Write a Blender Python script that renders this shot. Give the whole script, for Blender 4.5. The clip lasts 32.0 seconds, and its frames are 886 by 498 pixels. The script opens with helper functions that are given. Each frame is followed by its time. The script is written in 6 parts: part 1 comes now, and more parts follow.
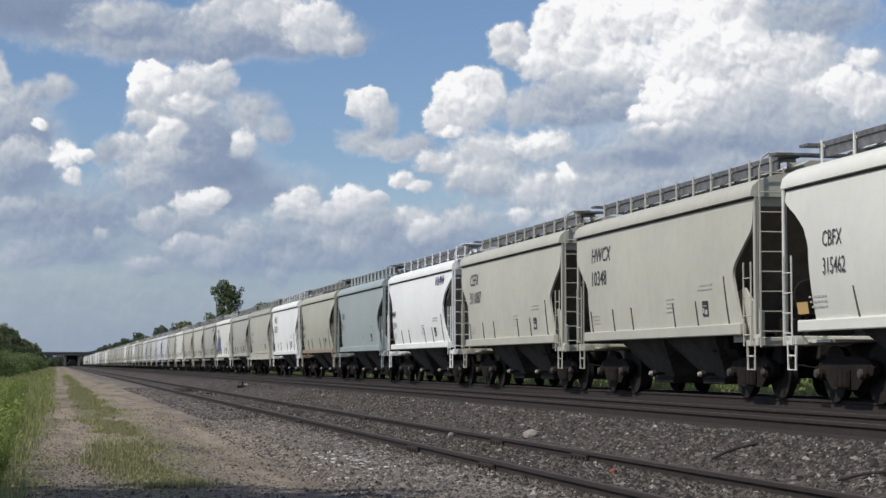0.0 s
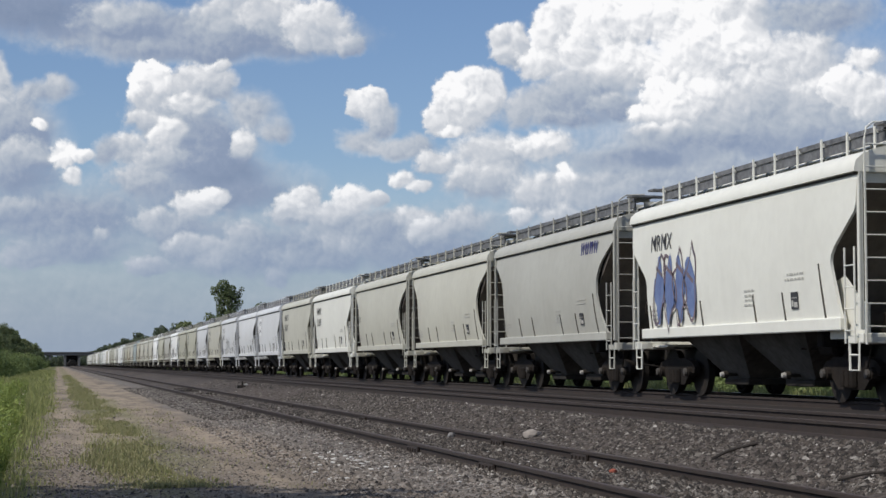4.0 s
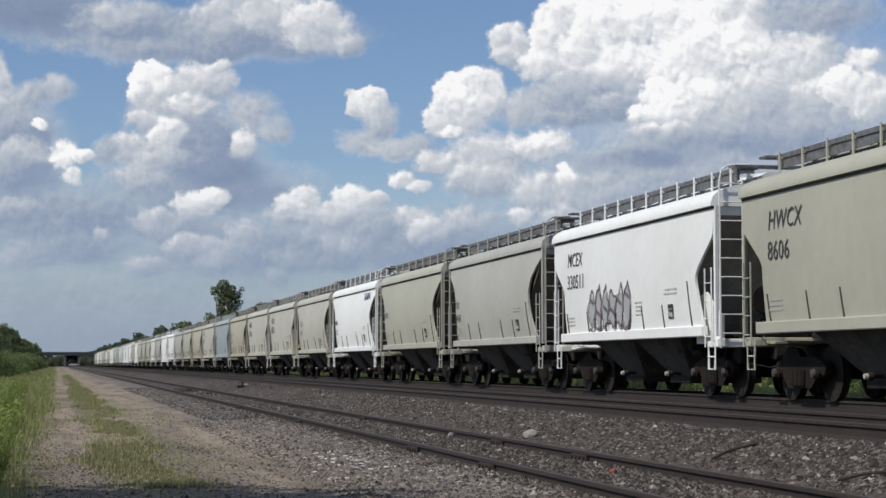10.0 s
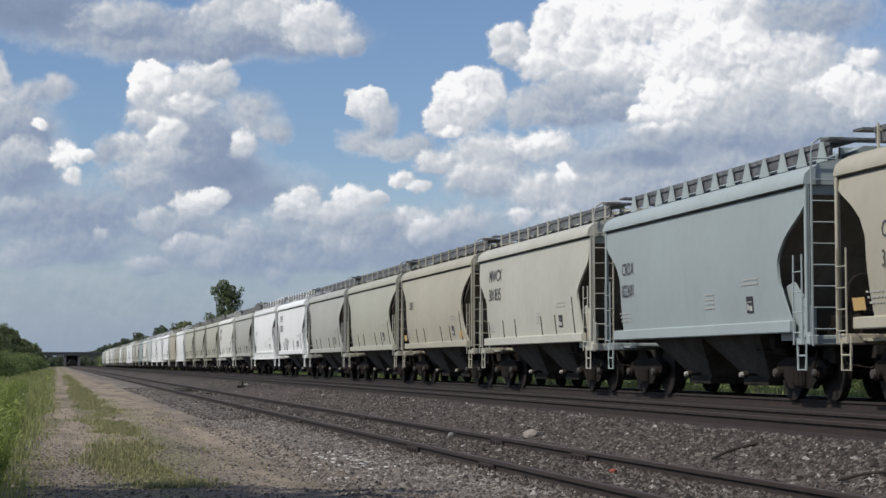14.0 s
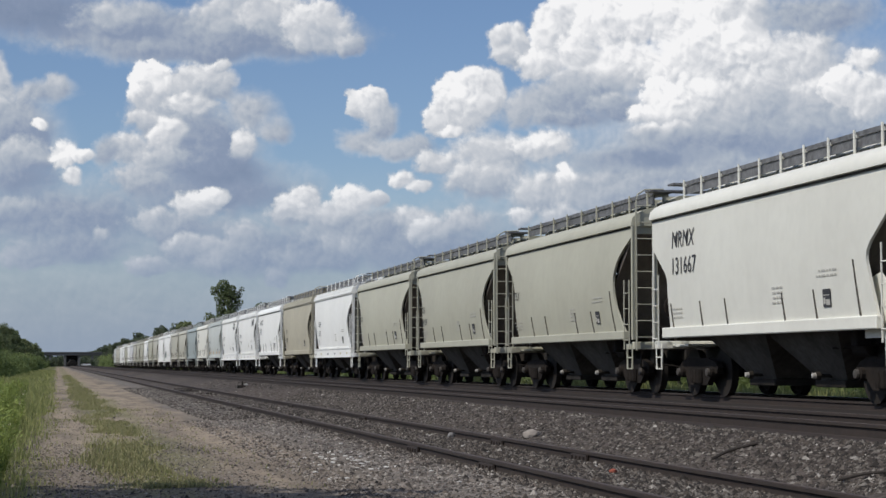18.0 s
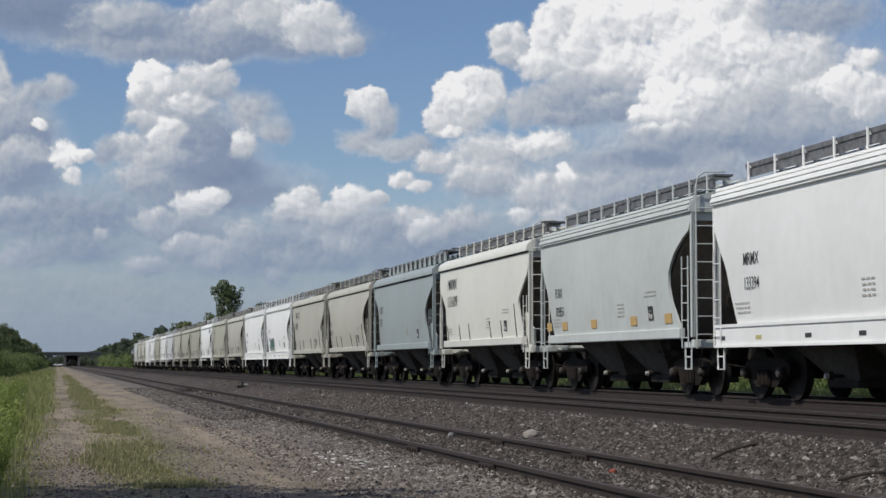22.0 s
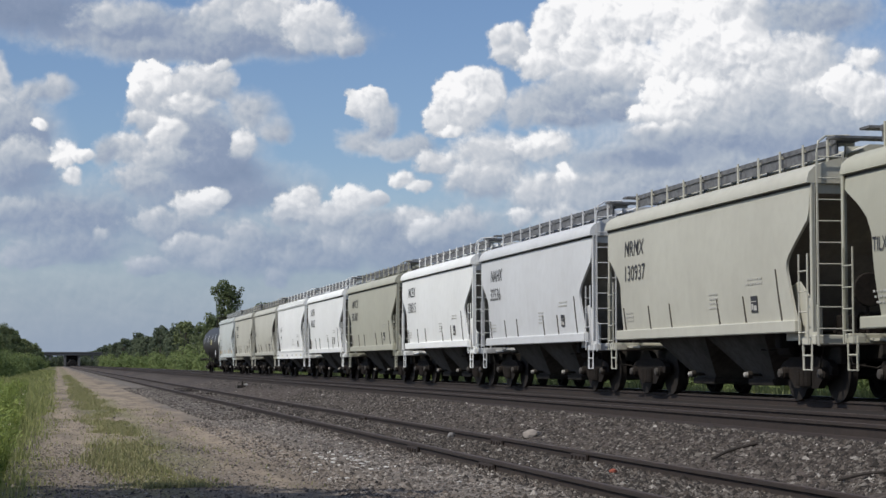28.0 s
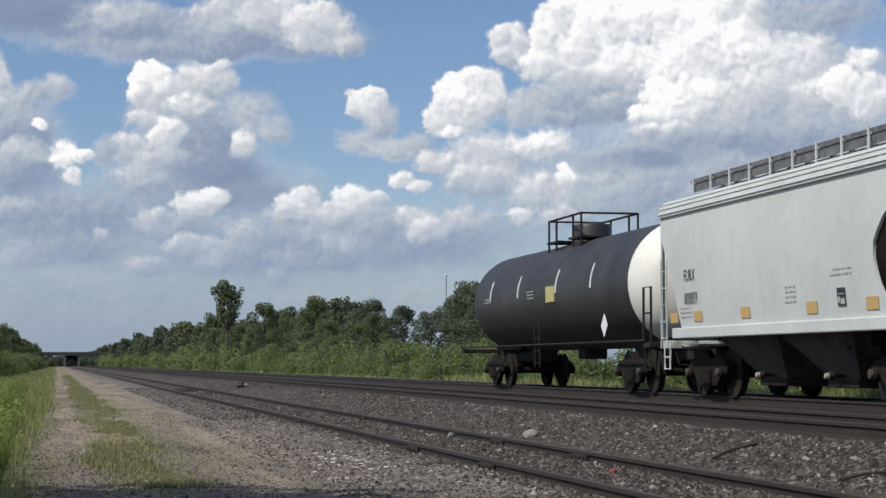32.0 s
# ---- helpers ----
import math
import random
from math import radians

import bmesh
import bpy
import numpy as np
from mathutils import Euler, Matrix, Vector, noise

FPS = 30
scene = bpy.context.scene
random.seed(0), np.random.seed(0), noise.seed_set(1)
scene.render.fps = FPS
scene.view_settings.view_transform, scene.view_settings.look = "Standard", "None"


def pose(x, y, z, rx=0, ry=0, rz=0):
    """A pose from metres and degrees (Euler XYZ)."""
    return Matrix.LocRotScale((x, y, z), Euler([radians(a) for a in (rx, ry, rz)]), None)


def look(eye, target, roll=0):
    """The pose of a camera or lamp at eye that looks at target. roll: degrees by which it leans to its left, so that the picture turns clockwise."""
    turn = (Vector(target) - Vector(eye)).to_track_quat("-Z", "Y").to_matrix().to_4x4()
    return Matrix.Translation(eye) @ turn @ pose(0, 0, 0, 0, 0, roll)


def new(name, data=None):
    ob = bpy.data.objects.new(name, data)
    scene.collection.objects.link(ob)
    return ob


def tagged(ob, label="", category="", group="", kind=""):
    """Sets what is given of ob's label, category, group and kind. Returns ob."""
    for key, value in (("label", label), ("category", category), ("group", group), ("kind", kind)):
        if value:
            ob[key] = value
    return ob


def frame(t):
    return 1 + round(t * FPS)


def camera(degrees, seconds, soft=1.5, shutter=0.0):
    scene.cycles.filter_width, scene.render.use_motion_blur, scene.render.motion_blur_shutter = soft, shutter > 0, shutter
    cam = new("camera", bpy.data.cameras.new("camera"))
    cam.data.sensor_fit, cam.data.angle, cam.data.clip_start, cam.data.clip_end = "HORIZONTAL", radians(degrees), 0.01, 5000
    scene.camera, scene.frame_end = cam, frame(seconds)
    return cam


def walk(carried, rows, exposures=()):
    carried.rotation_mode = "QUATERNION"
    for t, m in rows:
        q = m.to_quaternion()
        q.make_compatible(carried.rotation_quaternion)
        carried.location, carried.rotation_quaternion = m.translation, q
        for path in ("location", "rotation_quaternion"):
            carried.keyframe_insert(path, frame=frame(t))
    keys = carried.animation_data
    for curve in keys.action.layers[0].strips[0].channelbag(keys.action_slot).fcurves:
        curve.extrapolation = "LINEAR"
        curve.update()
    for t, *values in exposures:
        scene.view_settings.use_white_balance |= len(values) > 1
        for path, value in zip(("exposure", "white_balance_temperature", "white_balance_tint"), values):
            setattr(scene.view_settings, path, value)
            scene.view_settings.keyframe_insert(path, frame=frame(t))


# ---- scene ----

# ---------------------------------------------------------------- camera
EYE = (0.0, 0.0, 1.15)
cam = camera(27.12, 32.0, soft=1.5)
view = pose(*EYE, 93.60, 0, -11.85)
# the clip's camera closes down a little in the middle of the shot
walk(cam, [(0.0, view), (32.0, view)], exposures=[(0.0, 0.0), (2.0, 0.04), (8.0, -0.02), (14.0, 0.0), (17.0, -0.13), (19.0, 0.0), (20.0, -0.06),
                                                 (22.0, -0.16), (23.0, -0.07), (25.0, -0.10), (28.0, 0.0), (30.0, -0.02), (32.0, 0.04)])

# ---------------------------------------------------------------- sky, sun, exposure
SUN_DIR = Vector((-0.63, -0.26, 0.735)).normalized()
sun = new("sun", bpy.data.lights.new("sun", "SUN"))
sun.matrix_world = look(SUN_DIR * 50, (0, 0, 0))
sun.data.energy, sun.data.angle, sun.data.color = 3.35, radians(0.5), (1.0, 0.96, 0.89)

world = bpy.data.worlds.new("sky")
scene.world = world
world.use_nodes = True
WN, WL = world.node_tree.nodes, world.node_tree.links
WN.clear()

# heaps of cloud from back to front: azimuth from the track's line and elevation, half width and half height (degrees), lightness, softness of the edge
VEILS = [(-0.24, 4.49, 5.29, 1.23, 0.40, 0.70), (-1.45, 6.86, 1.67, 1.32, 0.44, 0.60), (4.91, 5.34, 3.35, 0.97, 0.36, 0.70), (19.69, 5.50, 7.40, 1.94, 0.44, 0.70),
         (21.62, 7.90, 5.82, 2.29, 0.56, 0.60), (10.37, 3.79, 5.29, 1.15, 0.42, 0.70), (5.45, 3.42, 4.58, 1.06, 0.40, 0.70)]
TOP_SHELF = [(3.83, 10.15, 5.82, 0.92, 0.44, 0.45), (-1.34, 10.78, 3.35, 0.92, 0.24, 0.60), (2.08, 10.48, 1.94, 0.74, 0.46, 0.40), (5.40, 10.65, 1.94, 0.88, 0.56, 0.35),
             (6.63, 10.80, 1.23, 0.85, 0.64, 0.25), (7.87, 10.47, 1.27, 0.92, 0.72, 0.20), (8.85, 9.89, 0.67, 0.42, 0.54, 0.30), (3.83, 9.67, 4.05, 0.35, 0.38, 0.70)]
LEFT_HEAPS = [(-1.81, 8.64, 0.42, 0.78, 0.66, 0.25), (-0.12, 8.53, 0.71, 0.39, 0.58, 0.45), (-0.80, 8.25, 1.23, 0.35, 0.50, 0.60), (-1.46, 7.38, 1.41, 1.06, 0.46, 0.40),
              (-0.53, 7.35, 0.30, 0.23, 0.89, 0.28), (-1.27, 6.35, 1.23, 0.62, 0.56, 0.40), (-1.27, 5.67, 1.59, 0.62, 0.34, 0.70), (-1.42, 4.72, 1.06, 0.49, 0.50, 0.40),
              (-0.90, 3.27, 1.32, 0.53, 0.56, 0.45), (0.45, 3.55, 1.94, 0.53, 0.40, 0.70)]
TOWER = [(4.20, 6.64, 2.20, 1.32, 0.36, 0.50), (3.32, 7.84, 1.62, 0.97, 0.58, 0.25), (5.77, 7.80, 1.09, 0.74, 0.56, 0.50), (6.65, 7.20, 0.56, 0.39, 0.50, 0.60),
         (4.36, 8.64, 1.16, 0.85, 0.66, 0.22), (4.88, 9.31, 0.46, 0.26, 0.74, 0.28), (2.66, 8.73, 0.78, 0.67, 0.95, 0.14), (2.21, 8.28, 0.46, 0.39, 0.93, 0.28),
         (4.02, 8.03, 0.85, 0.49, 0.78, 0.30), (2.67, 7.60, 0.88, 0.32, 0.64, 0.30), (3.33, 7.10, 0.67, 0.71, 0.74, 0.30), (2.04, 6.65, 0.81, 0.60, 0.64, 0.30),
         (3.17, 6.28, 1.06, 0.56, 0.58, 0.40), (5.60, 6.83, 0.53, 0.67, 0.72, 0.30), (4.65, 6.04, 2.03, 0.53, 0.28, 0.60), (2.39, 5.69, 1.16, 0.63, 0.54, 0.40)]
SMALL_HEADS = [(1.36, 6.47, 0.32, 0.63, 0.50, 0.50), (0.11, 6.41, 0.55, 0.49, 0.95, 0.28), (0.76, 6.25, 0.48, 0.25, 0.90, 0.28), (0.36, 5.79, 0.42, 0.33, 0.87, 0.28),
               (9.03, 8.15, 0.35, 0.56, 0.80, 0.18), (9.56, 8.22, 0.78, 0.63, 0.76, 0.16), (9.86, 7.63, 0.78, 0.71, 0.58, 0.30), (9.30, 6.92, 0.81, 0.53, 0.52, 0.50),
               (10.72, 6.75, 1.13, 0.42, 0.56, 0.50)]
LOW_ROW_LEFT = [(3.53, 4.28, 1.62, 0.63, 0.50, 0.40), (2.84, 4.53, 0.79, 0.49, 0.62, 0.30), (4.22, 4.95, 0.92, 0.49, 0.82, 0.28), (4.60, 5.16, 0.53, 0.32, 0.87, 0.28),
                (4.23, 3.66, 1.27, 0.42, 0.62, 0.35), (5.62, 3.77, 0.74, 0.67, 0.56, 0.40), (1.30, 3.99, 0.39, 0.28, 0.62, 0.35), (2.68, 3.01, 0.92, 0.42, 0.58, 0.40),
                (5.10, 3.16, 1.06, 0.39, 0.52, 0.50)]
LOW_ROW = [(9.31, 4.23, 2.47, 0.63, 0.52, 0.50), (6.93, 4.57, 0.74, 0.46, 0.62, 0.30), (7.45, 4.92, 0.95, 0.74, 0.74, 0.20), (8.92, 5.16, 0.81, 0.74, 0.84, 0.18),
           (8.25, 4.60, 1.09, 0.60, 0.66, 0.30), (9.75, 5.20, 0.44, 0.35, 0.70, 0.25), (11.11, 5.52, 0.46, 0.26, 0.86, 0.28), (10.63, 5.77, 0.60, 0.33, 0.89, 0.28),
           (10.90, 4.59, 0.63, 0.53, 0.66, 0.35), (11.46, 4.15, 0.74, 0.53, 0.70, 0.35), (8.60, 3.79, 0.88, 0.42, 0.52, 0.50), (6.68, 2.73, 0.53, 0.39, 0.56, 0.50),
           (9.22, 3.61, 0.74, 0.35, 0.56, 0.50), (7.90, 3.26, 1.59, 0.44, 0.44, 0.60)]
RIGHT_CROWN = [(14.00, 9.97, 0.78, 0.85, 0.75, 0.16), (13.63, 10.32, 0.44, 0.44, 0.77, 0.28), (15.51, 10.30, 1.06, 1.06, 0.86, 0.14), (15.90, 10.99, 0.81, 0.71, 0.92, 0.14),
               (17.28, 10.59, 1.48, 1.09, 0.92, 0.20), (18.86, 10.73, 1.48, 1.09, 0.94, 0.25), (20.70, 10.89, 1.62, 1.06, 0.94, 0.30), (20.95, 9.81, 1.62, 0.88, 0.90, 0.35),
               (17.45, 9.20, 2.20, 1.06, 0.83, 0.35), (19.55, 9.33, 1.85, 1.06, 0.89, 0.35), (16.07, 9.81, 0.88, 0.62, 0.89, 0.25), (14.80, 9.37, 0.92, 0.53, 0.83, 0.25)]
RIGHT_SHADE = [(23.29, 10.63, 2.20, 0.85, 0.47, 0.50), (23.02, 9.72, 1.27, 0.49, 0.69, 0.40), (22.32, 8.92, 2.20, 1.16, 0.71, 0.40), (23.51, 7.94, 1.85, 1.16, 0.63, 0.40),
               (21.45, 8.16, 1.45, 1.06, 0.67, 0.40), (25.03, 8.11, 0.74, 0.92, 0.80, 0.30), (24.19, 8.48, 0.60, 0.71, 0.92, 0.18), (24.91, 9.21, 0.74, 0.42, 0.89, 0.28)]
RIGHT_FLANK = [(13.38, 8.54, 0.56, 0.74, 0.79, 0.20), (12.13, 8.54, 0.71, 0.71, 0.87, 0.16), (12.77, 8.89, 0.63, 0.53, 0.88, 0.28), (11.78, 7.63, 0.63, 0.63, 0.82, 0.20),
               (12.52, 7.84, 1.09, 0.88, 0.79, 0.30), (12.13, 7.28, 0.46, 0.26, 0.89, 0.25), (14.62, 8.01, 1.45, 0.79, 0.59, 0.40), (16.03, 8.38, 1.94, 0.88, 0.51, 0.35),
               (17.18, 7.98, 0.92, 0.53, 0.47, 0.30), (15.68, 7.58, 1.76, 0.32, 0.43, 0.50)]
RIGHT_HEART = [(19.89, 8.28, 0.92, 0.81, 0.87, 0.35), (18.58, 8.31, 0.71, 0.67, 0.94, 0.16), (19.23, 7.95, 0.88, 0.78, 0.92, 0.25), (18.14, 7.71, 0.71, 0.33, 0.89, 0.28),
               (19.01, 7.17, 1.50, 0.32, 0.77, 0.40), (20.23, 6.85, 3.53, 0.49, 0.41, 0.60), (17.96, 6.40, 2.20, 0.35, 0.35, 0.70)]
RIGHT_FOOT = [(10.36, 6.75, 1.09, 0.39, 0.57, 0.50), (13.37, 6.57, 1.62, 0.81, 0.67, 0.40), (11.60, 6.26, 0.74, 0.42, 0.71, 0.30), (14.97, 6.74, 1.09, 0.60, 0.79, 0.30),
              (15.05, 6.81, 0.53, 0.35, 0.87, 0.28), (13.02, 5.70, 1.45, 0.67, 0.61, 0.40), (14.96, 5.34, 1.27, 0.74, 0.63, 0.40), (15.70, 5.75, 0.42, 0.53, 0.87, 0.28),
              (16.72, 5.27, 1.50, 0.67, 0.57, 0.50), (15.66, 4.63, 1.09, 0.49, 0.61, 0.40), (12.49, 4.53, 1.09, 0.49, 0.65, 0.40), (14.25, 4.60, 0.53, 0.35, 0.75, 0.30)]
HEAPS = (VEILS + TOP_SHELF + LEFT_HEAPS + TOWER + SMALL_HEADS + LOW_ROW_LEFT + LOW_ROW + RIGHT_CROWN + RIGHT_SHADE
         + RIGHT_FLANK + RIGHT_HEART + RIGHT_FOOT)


def build_sky():
    """Nishita sky behind fair-weather cumulus: overlapping heaps with billowing edges, lit from above and the left."""
    def node(kind):
        return WN.new(kind)

    def fill(q, values):
        for k, v in enumerate(values):
            if isinstance(v, (int, float, tuple)):
                q.inputs[k].default_value = v
            elif v is not None:
                WL.new(v, q.inputs[k])

    def m(kind, *values):
        q = node("ShaderNodeMath")
        q.operation = kind
        fill(q, values)
        return q.outputs[0]

    def vec(kind, a, b=None):
        q = node("ShaderNodeVectorMath")
        q.operation = kind
        fill(q, (a, b))
        return q.outputs["Value" if kind in ("LENGTH", "DOT_PRODUCT") else 0]

    def step(value, lo, hi, a=0.0, b=1.0, smooth=True):
        q = node("ShaderNodeMapRange")
        q.interpolation_type = "SMOOTHSTEP" if smooth else "LINEAR"
        fill(q, (value, lo, hi, a, b))
        return q.outputs[0]

    def fbm(place, scale, detail, rough, colour=False):
        q = node("ShaderNodeTexNoise")
        q.inputs["Scale"].default_value, q.inputs["Detail"].default_value = scale, detail
        q.inputs["Roughness"].default_value = rough
        WL.new(place, q.inputs["Vector"])
        return q.outputs["Color" if colour else "Fac"]

    def ramp(value, *stops):
        q = node("ShaderNodeValToRGB")
        WL.new(value, q.inputs[0])
        e = q.color_ramp.elements
        e[0].position, e[0].color = stops[0][0], (*stops[0][1], 1)
        e[1].position, e[1].color = stops[-1][0], (*stops[-1][1], 1)
        for at_, c in stops[1:-1]:
            e.new(at_).color = (*c, 1)
        return q.outputs[0]

    def blend(fac, a, b):
        q = node("ShaderNodeMix")
        q.data_type = "RGBA"
        WL.new(fac, q.inputs[0])
        for k, v in ((6, a), (7, b)):
            if isinstance(v, tuple):
                q.inputs[k].default_value = (*v, 1)
            else:
                WL.new(v, q.inputs[k])
        return q.outputs[2]

    sky = node("ShaderNodeTexSky")
    sky.sky_type, sky.sun_disc = "NISHITA", False
    sky.sun_elevation = math.asin(SUN_DIR.z)
    sky.sun_rotation = math.atan2(SUN_DIR.x, SUN_DIR.y)
    sky.air_density, sky.dust_density, sky.ozone_density = 1.0, 0.6, 1.6
    deep = node("ShaderNodeMix")
    deep.data_type, deep.blend_type = "RGBA", "MULTIPLY"
    deep.inputs[0].default_value, deep.inputs[7].default_value = 1.0, (0.96, 1.06, 1.27, 1)
    WL.new(sky.outputs[0], deep.inputs[6])
    blue = node("ShaderNodeBackground")
    blue.inputs["Strength"].default_value = 0.077
    WL.new(deep.outputs[2], blue.inputs[0])

    tc, sep, chart = node("ShaderNodeTexCoord"), node("ShaderNodeSeparateXYZ"), node("ShaderNodeCombineXYZ")
    WL.new(tc.outputs["Generated"], sep.inputs[0])
    az = m("DEGREES", m("ARCTAN2", sep.outputs[0], sep.outputs[1]))
    el = m("DEGREES", m("ARCSINE", sep.outputs[2]))
    WL.new(az, chart.inputs[0])
    WL.new(el, chart.inputs[1])
    place = chart.outputs[0]

    # slow drift of the outlines, then cauliflower billows at two sizes
    drift = vec("MULTIPLY", vec("SUBTRACT", fbm(place, 0.9, 4, 0.5, True), (0.5, 0.5, 0.5)), (0.9, 0.7, 0))
    warped = vec("ADD", place, drift)

    def billows(at_):
        total = None
        for scale, weight in ((0.9, 0.58), (2.4, 0.30), (5.5, 0.16)):
            q = node("ShaderNodeTexVoronoi")
            q.feature = "SMOOTH_F1"
            q.inputs["Scale"].default_value, q.inputs["Smoothness"].default_value = scale, 0.25
            q.inputs["Detail"].default_value, q.inputs["Roughness"].default_value = 0.6, 0.4
            WL.new(at_, q.inputs["Vector"])
            one = m("MULTIPLY_ADD", q.outputs["Distance"], -weight * 1.6, weight * 0.72)
            total = one if total is None else m("ADD", total, one)
        return total

    bump = billows(warped)
    relief = m("SUBTRACT", bump, billows(vec("ADD", warped, (-0.10, 0.17, 0))))
    wisps = m("MULTIPLY_ADD", fbm(place, 3.6, 6, 0.62), 1.0, -0.5)
    rough = m("ADD", m("MULTIPLY", bump, 0.40), m("MULTIPLY", wisps, 0.52))

    # everywhere outside the charted part: open fair-weather cloud
    apart = step(vec("LENGTH", vec("MULTIPLY", vec("SUBTRACT", place, (11.8, 4.0, 0)), (1 / 18.5, 1 / 12.0, 0))), 0.9, 1.5, 0.0, 1.0, False)
    wide = step(fbm(vec("MULTIPLY", place, (1, 2.2, 1)), 0.045, 7, 0.55), 0.46, 0.62)
    cover = m("MULTIPLY", m("MULTIPLY", wide, apart), 0.95)
    light = m("MULTIPLY_ADD", fbm(place, 0.12, 6, 0.55), 0.9, 0.15)
    # lightness and cover go from heap to heap together, each heap laid over those behind it
    pair = node("ShaderNodeCombineXYZ")
    fill(pair, (light, cover))
    pair = pair.outputs[0]
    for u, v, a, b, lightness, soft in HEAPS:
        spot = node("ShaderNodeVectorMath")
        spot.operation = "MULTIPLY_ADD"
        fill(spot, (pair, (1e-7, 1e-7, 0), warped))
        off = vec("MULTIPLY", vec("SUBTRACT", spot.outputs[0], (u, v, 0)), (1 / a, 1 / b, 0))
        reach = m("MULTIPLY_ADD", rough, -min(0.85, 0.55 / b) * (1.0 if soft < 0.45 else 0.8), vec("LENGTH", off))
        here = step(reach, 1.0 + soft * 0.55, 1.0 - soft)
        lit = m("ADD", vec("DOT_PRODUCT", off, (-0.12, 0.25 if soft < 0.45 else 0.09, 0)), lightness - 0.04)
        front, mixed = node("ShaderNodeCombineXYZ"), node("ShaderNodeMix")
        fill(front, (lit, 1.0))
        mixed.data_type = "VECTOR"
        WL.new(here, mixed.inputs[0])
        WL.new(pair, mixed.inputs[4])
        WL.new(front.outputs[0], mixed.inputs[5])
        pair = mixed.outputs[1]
    split = node("ShaderNodeSeparateXYZ")
    WL.new(pair, split.inputs[0])
    light, cover = split.outputs[0], split.outputs[1]
    # relief of the billows, stronger on bright heads
    light = m("ADD", light, m("MULTIPLY", relief, m("MULTIPLY_ADD", light, 0.52, -0.02)))
    light = m("ADD", light, m("MULTIPLY", wisps, 0.22))
    tone = ramp(light, (0.10, (0.205, 0.265, 0.39)), (0.30, (0.27, 0.33, 0.455)), (0.48, (0.425, 0.475, 0.553)), (0.70, (0.625, 0.648, 0.69)), (0.97, (0.97, 0.965, 0.97)))
    haze = step(el, 0.0, 6.6, 0.90, 0.0)
    colour = blend(haze, tone, (0.262, 0.338, 0.47))
    white = node("ShaderNodeBackground")
    WL.new(colour, white.inputs[0])
    amount = m("MAXIMUM", m("MULTIPLY", cover, 0.97), m("MULTIPLY", haze, 0.95))
    both, out = node("ShaderNodeMixShader"), node("ShaderNodeOutputWorld")
    WL.new(amount, both.inputs[0])
    WL.new(blue.outputs[0], both.inputs[1])
    WL.new(white.outputs[0], both.inputs[2])
    WL.new(both.outputs[0], out.inputs[0])


build_sky()

